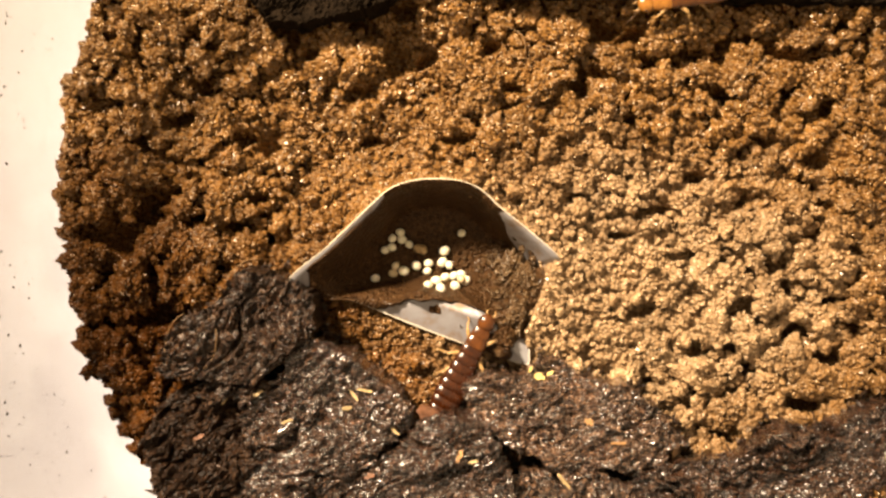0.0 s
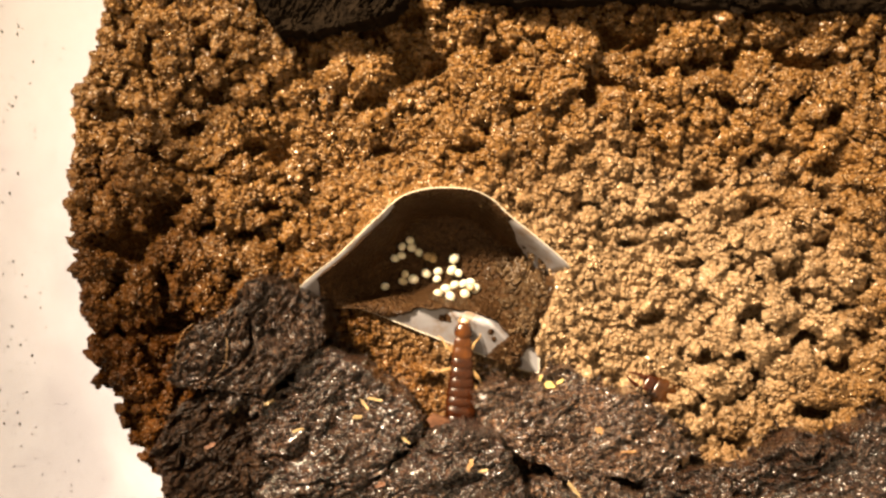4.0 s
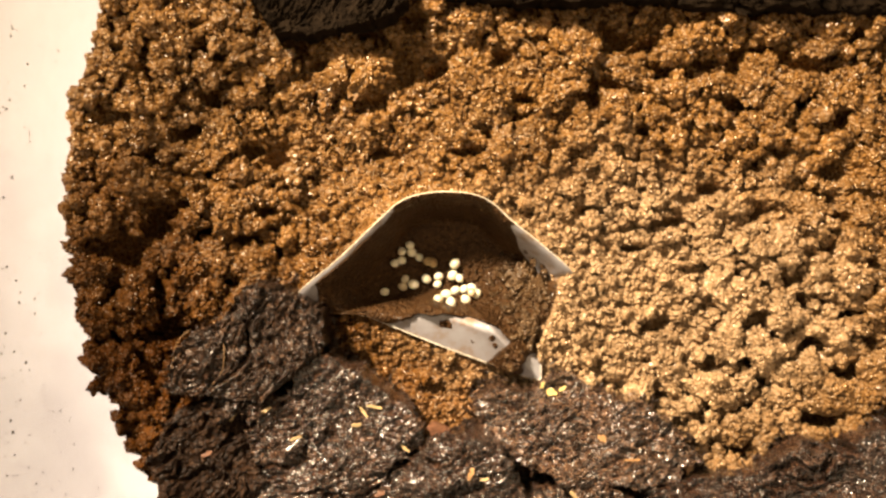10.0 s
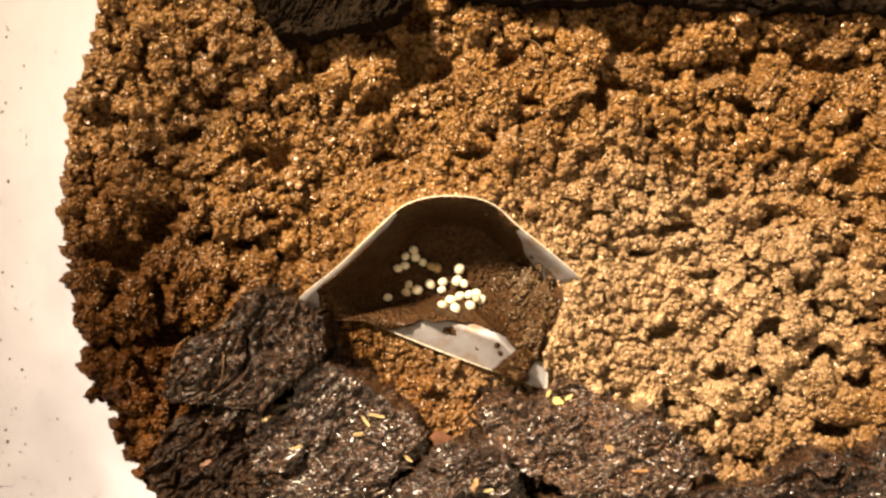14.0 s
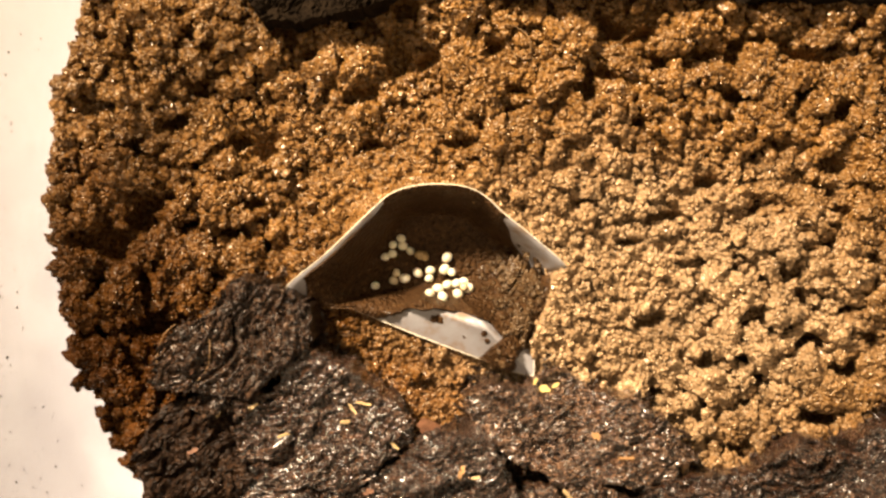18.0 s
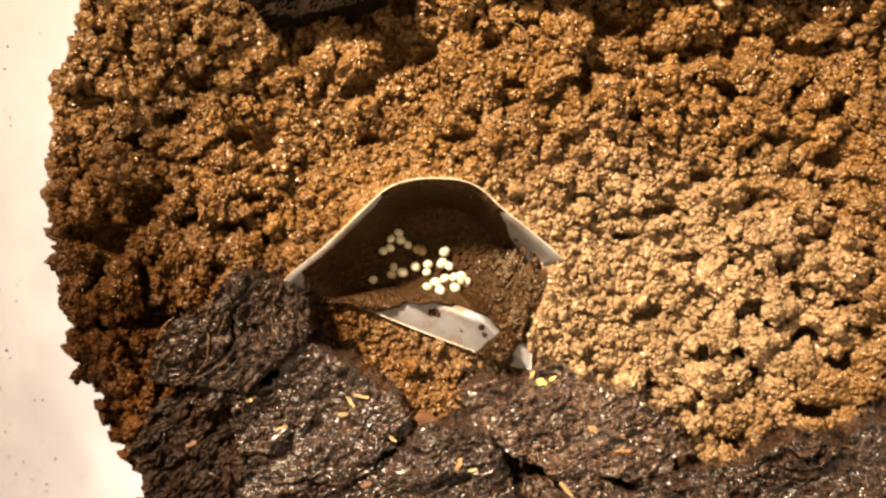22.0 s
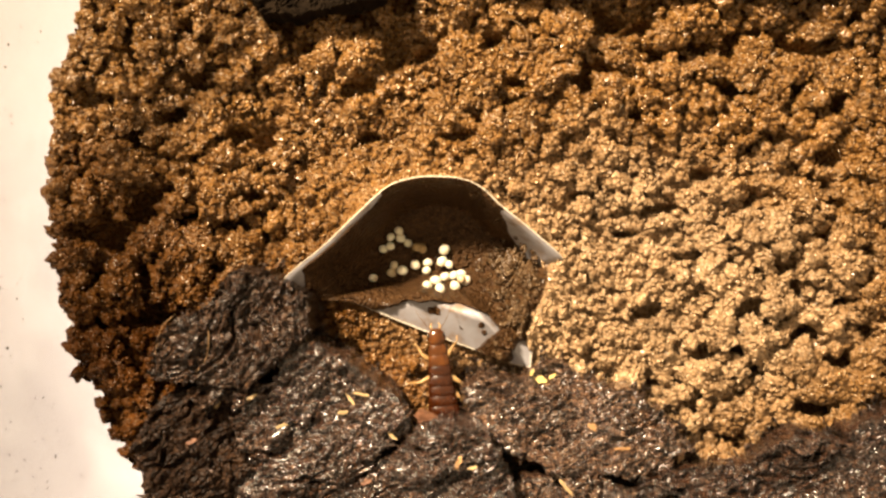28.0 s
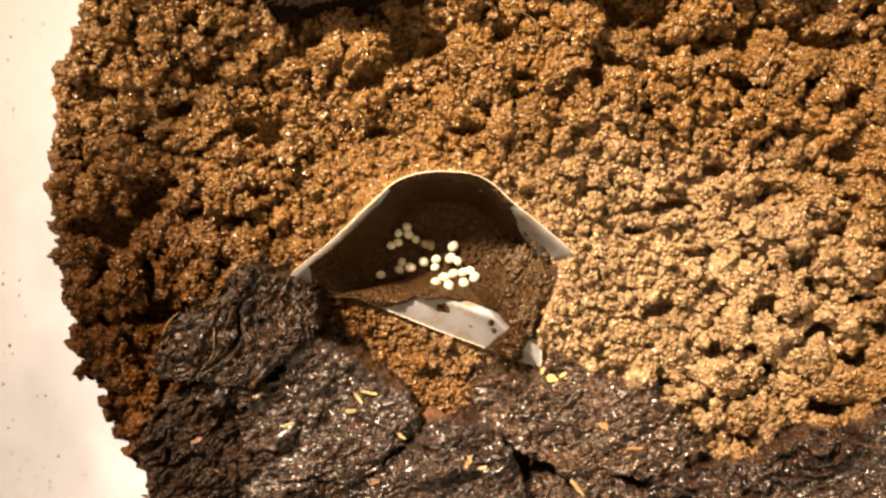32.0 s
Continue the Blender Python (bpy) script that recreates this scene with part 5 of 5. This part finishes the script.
def build_small_things():
    for (x, y), length, wide, turn in (((-6.65, -13.13), 1.4, 0.30, -55), ((-5.71, -12.85), 1.3, 0.26, -10), ((-14.71, -13.13), 1.2, 0.35, 30), ((-7.12, -14.21), 0.8, 0.35, 10), ((-12.13, -15.38), 1.0, 0.3, 20),
                                       ((11.31, -20.81), 1.8, 0.35, -50), ((3.33, -18.66), 0.9, 0.3, 10), ((-3.23, -16.08), 1.2, 0.28, -40), ((-17.52, -13.74), 0.8, 0.3, 60)):
        sliver(x, y, bark_height(x, y) + 0.10, length, wide, turn, STRAW, "straw_sliver", "pale straw sliver lying on wet bark", "sliver")
    for (x, y), length, wide, turn in (((9.22, -11.98), 1.1, 0.65, -15), ((10.27, -11.79), 0.7, 0.4, 30), ((8.46, -11.31), 0.6, 0.35, 60)):
        sliver(x, y, bark_height(x, y) + 0.12, length, wide, turn, YELLOW, "yellow_flake", "bright yellow flake on dark bark", "flake")
    for (x, y), length, wide, turn in (((21.66, -18.68), 2.6, 0.9, 80), ((2.26, -18.10), 1.1, 0.5, 70), ((13.59, -15.83), 1.0, 0.7, -20), ((15.96, -17.58), 1.3, 0.25, 5)):
        sliver(x, y, bark_height(x, y) + 0.12, length, wide, turn, TAN, "wood_chip", "tan wood chip lying on dark bark", "wood chip")
    for (x, y), length, wide, turn in (((-0.29, -15.00), 2.2, 1.7, -40), ((-5.24, -19.97), 0.9, 0.6, 20), ((-19.32, -10.00), 0.7, 0.4, 75), ((-19.63, -16.78), 0.9, 0.5, 30)):
        sliver(x, y, max(bark_height(x, y, -9), float(ground(np.array([x]), np.array([y]))[0]) + 0.15) + 0.12, length, wide, turn, RUST, "red_brown_flake", "red-brown flake lying on soil and bark", "flake")
    for (x, y), turn, bend in (((7.06, 17.68), -50, 1.0), ((7.81, 16.83), -20, -0.7), ((11.31, 20.58), 70, 0.6), ((-21.27, -7.88), 65, 0.5), ((-16.58, -2.73), 30, 0.6), ((-18.44, -9.16), 75, -0.5)):
        z = max(float(ground(np.array([x]), np.array([y]))[0]) + 1.0, bark_height(x, y, -9) + 0.1)
        c, d = math.cos(radians(turn)), math.sin(radians(turn))
        pts = [(x + c * u - d * bend * (1 - (u / 1.8) ** 2), y + d * u + c * bend * (1 - (u / 1.8) ** 2), z + 0.25 * math.sin(2 * u) + 0.1) for u in np.linspace(-1.8, 1.8, 12)]
        ob = part("root_hair", tube(pts, [0.015] + [0.035] * 10 + [0.015], 7), ROOT, None)
        tagged(ob, "thin dry brown root hair lying on the soil", "root")
    # dirt specks on the tub's wall
    r = np.random.default_rng(8)
    shape, tris = lump(1, 3, 0.2, 700)
    n = 420
    a = radians(180) + r.uniform(-0.60, 0.62, n)
    z = 1.0 + 14 * r.uniform(0, 1, n) ** 0.6
    rad = TUB_R + 0.07 + 0.115 * z
    at = np.stack([TUB_X + rad * np.cos(a), TUB_Y + rad * np.sin(a), z], -1)
    size = (r.uniform(0, 1, n) ** 2 * 0.20 + 0.08)[:, None] * np.stack([np.full(n, 0.35), r.uniform(0.5, 1.1, n), r.uniform(0.8, 1.6, n)], -1)
    v = (shape[None] * size[:, None, :] + at[:, None, :]).reshape(-1, 3)
    f = (tris[None] + (np.arange(n) * len(shape))[:, None, None]).reshape(-1, 3)
    ob = made("wall_specks", mesh_from("wall_specks", v, f), SPECK)
    tagged(ob, "tiny dark dirt specks stuck to the tub's wall", "dirt specks", kind="stuff")


# ---------------------------------------------------------------- build
build_table()
build_tub()
GROUND = build_ground()
DIRT = build_dish()
DIRT_TREE = tree_of(DIRT)
build_crumbs()
build_flakes()
build_barks()
build_shreds()
build_small_things()
eggs = build_eggs(DIRT_TREE)
mother, mother_legs = build_earwig("dark red-brown wingless earwig with pale legs, guarding eggs", DARK_SHELL, RED_SHELL, LIMB, FEELER, EYE, 0.97, 1.14, 1.0, BROWN_FRONT)
visitor, visitor_legs = build_earwig("glossy amber-brown earwig running over the soil", AMBER_SHELL, AMBER_RED, LIMB, FEELER, EYE, 0.86, 1.32, 0.4, AMBER_FRONT)


def heading(head, tail, z, pitch=0.0, reach=5.5, rear=8.2, size=1.0, by_tail=False):
    """The pose of an earwig whose head's front and tail's tip lie over these places; a hidden tail only gives the way it points."""
    h, t = Vector((*head, 0)), Vector((*tail, 0))
    d = (h - t).normalized()
    flat = size * math.cos(radians(pitch))
    c = t + d * rear * flat if by_tail else h - d * reach * flat
    return pose(c.x * MM, c.y * MM, z * MM, pitch, 0, math.degrees(math.atan2(-d.x, d.y)))


def gait(legs, rows, pace, clip_end=32.0):
    """Legs swing to and fro while the body is under way."""
    for i, (leg, (x, y, z, turn)) in enumerate(legs):
        keys, t = [], 0.0
        while t <= clip_end + 1e-6:
            active = any(a <= t <= b for a, b in rows)
            swing = 16 * math.sin(2 * math.pi * pace * t + math.pi * (i % 2) + (math.pi if i >= 3 else 0)) if active else 0.0
            if active or not keys or abs(t - round(t)) < 0.04:
                keys.append((t, pose(x * MM, y * MM, z * MM, 0, 0, turn + swing)))
            t = round(t + 0.1, 3)
        walk(leg, keys)


def motions():
    ms, vs = 0.97, 0.86
    H = lambda head, tail, z, pitch=0.0: heading(head, tail, z + 0.35, pitch, size=ms)
    hidden = H((-0.07, -21.85), (0.17, -35.25), -0.35)
    walk(mother, [
        (0.0, H((4.78, -7.23), (0.33, -15.86), 0.2, 3)),
        (0.2, H((4.75, -6.06), (0.49, -15.64), 0.2, 2)),
        (0.5, H((4.19, -4.02), (0.82, -15.20), 0.2, 0)),
        (0.8, H((3.82, -2.63), (0.99, -14.95), 0.1, -4)),
        (1.0, H((3.32, -1.60), (1.49, -14.72), 0.1, -6)),
        (1.5, H((2.83, -1.60), (1.35, -14.52), 0.1, -6)),
        (2.0, H((2.55, -1.25), (1.36, -14.32), 0.1, -6)),
        (2.5, H((2.83, -1.80), (1.09, -14.42), 0.1, -5)),
        (3.0, H((3.82, -2.90), (0.63, -14.97), 0.1, -3)),
        (3.5, H((2.87, -3.60), (1.48, -15.02), 0.1, 0)),
        (4.2, H((1.38, -10.16), (1.13, -21.58), -0.2, 0)),
        (5.0, hidden),
        (16.0, hidden),
        (26.4, hidden),
        (27.5, H((2.06, -8.94), (2.51, -16.39), -0.2, 1)),
        (27.8, H((0.89, -8.95), (1.59, -16.39), -0.1, 1)),
        (28.0, H((0.41, -8.37), (1.20, -15.67), 0.0, 1)),
        (28.5, H((1.55, -6.72), (0.65, -15.67), 0.2, 0)),
        (28.8, H((1.83, -6.00), (0.79, -15.67), 0.2, -2)),
        (29.0, H((2.11, -5.52), (1.08, -15.66), 0.2, -3)),
        (29.1, H((2.40, -5.57), (1.07, -15.66), 0.2, -3)),
        (29.3, H((2.25, -5.62), (0.92, -15.52), 0.2, -3)),
        (29.5, H((2.20, -5.76), (0.97, -15.66), 0.2, -3)),
        (29.6, H((1.95, -6.88), (0.91, -16.39), 0.2, -3)),
        (29.7, H((1.17, -7.60), (0.95, -17.11), 0.0, 0)),
        (29.8, H((0.34, -8.47), (0.75, -17.84), 0.0, 0)),
        (29.9, H((0.43, -9.10), (0.74, -18.32), 0.0, 0)),
        (30.0, H((0.13, -10.26), (0.54, -19.29), 0.0, 0)),
        (30.1, H((0.06, -10.89), (0.42, -20.25), -0.2, 0)),
        (30.2, H((-0.06, -12.19), (0.45, -21.69), -0.2, 0)),
        (30.4, H((-0.39, -13.11), (0.40, -22.17), -0.2, 0)),
        (30.5, H((-0.66, -13.88), (0.37, -22.64), -0.2, 0)),
        (30.6, H((-0.98, -14.70), (0.20, -24.09), -0.3, 0)),
        (30.8, H((-1.37, -16.24), (0.04, -25.52), -0.3, 0)),
        (31.3, hidden),
        (32.0, hidden),
    ])
    gait(mother_legs, [(0, 1.2), (2.4, 4.9), (26.5, 31.2)], 2.3)
    V = lambda head, tail, z, pitch=0.0: heading(head, tail, z, pitch, size=vs)
    W = lambda head, tail, z, pitch=0.0: heading(head, tail, z, pitch, size=vs, by_tail=True)
    den = W((21.37, -16.27), (20.86, -13.22), -8.5, -40)
    walk(visitor, [
        (0.0, V((18.44, 20.43), (30.14, 23.21), 1.0)),
        (0.1, V((17.54, 19.76), (29.29, 22.34), 1.0)),
        (0.2, V((16.74, 18.99), (28.39, 22.75), 1.0)),
        (0.3, V((15.15, 18.31), (26.70, 21.43), 0.9)),
        (0.4, V((14.74, 16.76), (25.25, 23.16), 0.8)),
        (0.5, V((14.53, 13.05), (21.01, 23.27), 0.8)),
        (0.6, V((11.96, 9.92), (18.48, 19.35), 0.7)),
        (0.8, V((8.58, 2.89), (14.51, 12.76), 1.0)),
        (0.9, V((8.95, 0.75), (12.77, 11.55), 1.2)),
        (1.0, V((10.54, -0.70), (11.27, 10.34), 1.2)),
        (1.2, W((13.68, -6.16), (9.26, 5.32), 1.0)),
        (1.4, W((15.01, -11.52), (11.27, -0.33), 0.7)),
        (1.5, W((15.71, -12.53), (12.38, -2.00), 0.7, -2)),
        (1.6, W((16.73, -13.01), (12.15, -3.77), 0.6, -4)),
        (1.8, W((17.77, -13.47), (12.10, -5.32), -0.4, -12)),
        (2.0, W((18.41, -13.58), (12.44, -6.22), -0.8, -16)),
        (2.5, W((18.48, -13.93), (12.52, -7.12), -1.1, -17)),
        (2.8, W((20.15, -13.94), (14.54, -8.90), -1.5, -18)),
        (3.0, W((20.61, -13.50), (14.30, -10.65), -2.3, -20)),
        (3.2, W((20.82, -13.66), (14.85, -11.11), -2.5, -20)),
        (3.5, W((21.02, -13.91), (14.75, -10.86), -2.7, -21)),
        (4.5, W((21.52, -14.57), (16.78, -11.26), -3.2, -27)),
        (5.5, W((21.05, -15.09), (18.65, -11.48), -3.4, -35)),
        (6.2, W((21.01, -15.07), (18.77, -11.31), -3.3, -35)),
        (6.6, W((21.36, -14.81), (19.31, -11.11), -3.2, -35)),
        (7.0, W((21.07, -15.32), (20.51, -11.61), -3.6, -38)),
        (7.5, den),
        (16.0, den),
        (32.0, den),
    ])
    gait(visitor_legs, [(0, 3.4)], 4.5)
    # the egg that is carried off first
    e = eggs["first"]
    rest = e.matrix_world.copy()
    spin = rest.to_euler()
    at = lambda p, z: Matrix.LocRotScale(Vector((*p, z)) * MM, spin, None)
    gone = at((-0.07, -21.25), 0.4)
    walk(e, [(0.0, rest), (1.6, rest), (2.0, at((2.13, -0.41), 0.0)), (2.5, at((3.02, -1.16), 0.2)), (3.0, at((3.97, -2.20), 0.4)),
             (3.5, at((3.02, -2.96), 0.4)), (4.2, at((1.48, -9.41), 0.4)), (5.0, gone), (16.0, gone), (32.0, gone)])
    e = eggs["last"]
    rest = e.matrix_world.copy()
    spin = rest.to_euler()
    gone = at((0.18, -21.61), 0.4)
    walk(e, [(0.0, rest), (16.0, rest), (29.3, rest), (29.5, at((2.29, -4.32), 0.1)), (29.6, at((1.75, -5.28), 0.4)), (29.7, at((0.73, -6.25), 0.6)), (29.8, at((-0.09, -7.32), 0.7)), (29.9, at((-0.05, -7.94), 0.7)), (30.0, at((-0.06, -8.91), 0.7)), (30.1, at((-0.09, -9.63), 0.6)), (30.2, at((0.13, -10.74), 0.6)), (30.4, at((-0.20, -11.76), 0.6)), (30.5, at((-0.66, -12.77), 0.6)), (30.6, at((-1.17, -13.50), 0.6)), (30.8, at((-1.38, -14.90), 0.5)),
             (31.3, gone), (32.0, gone)])


motions()
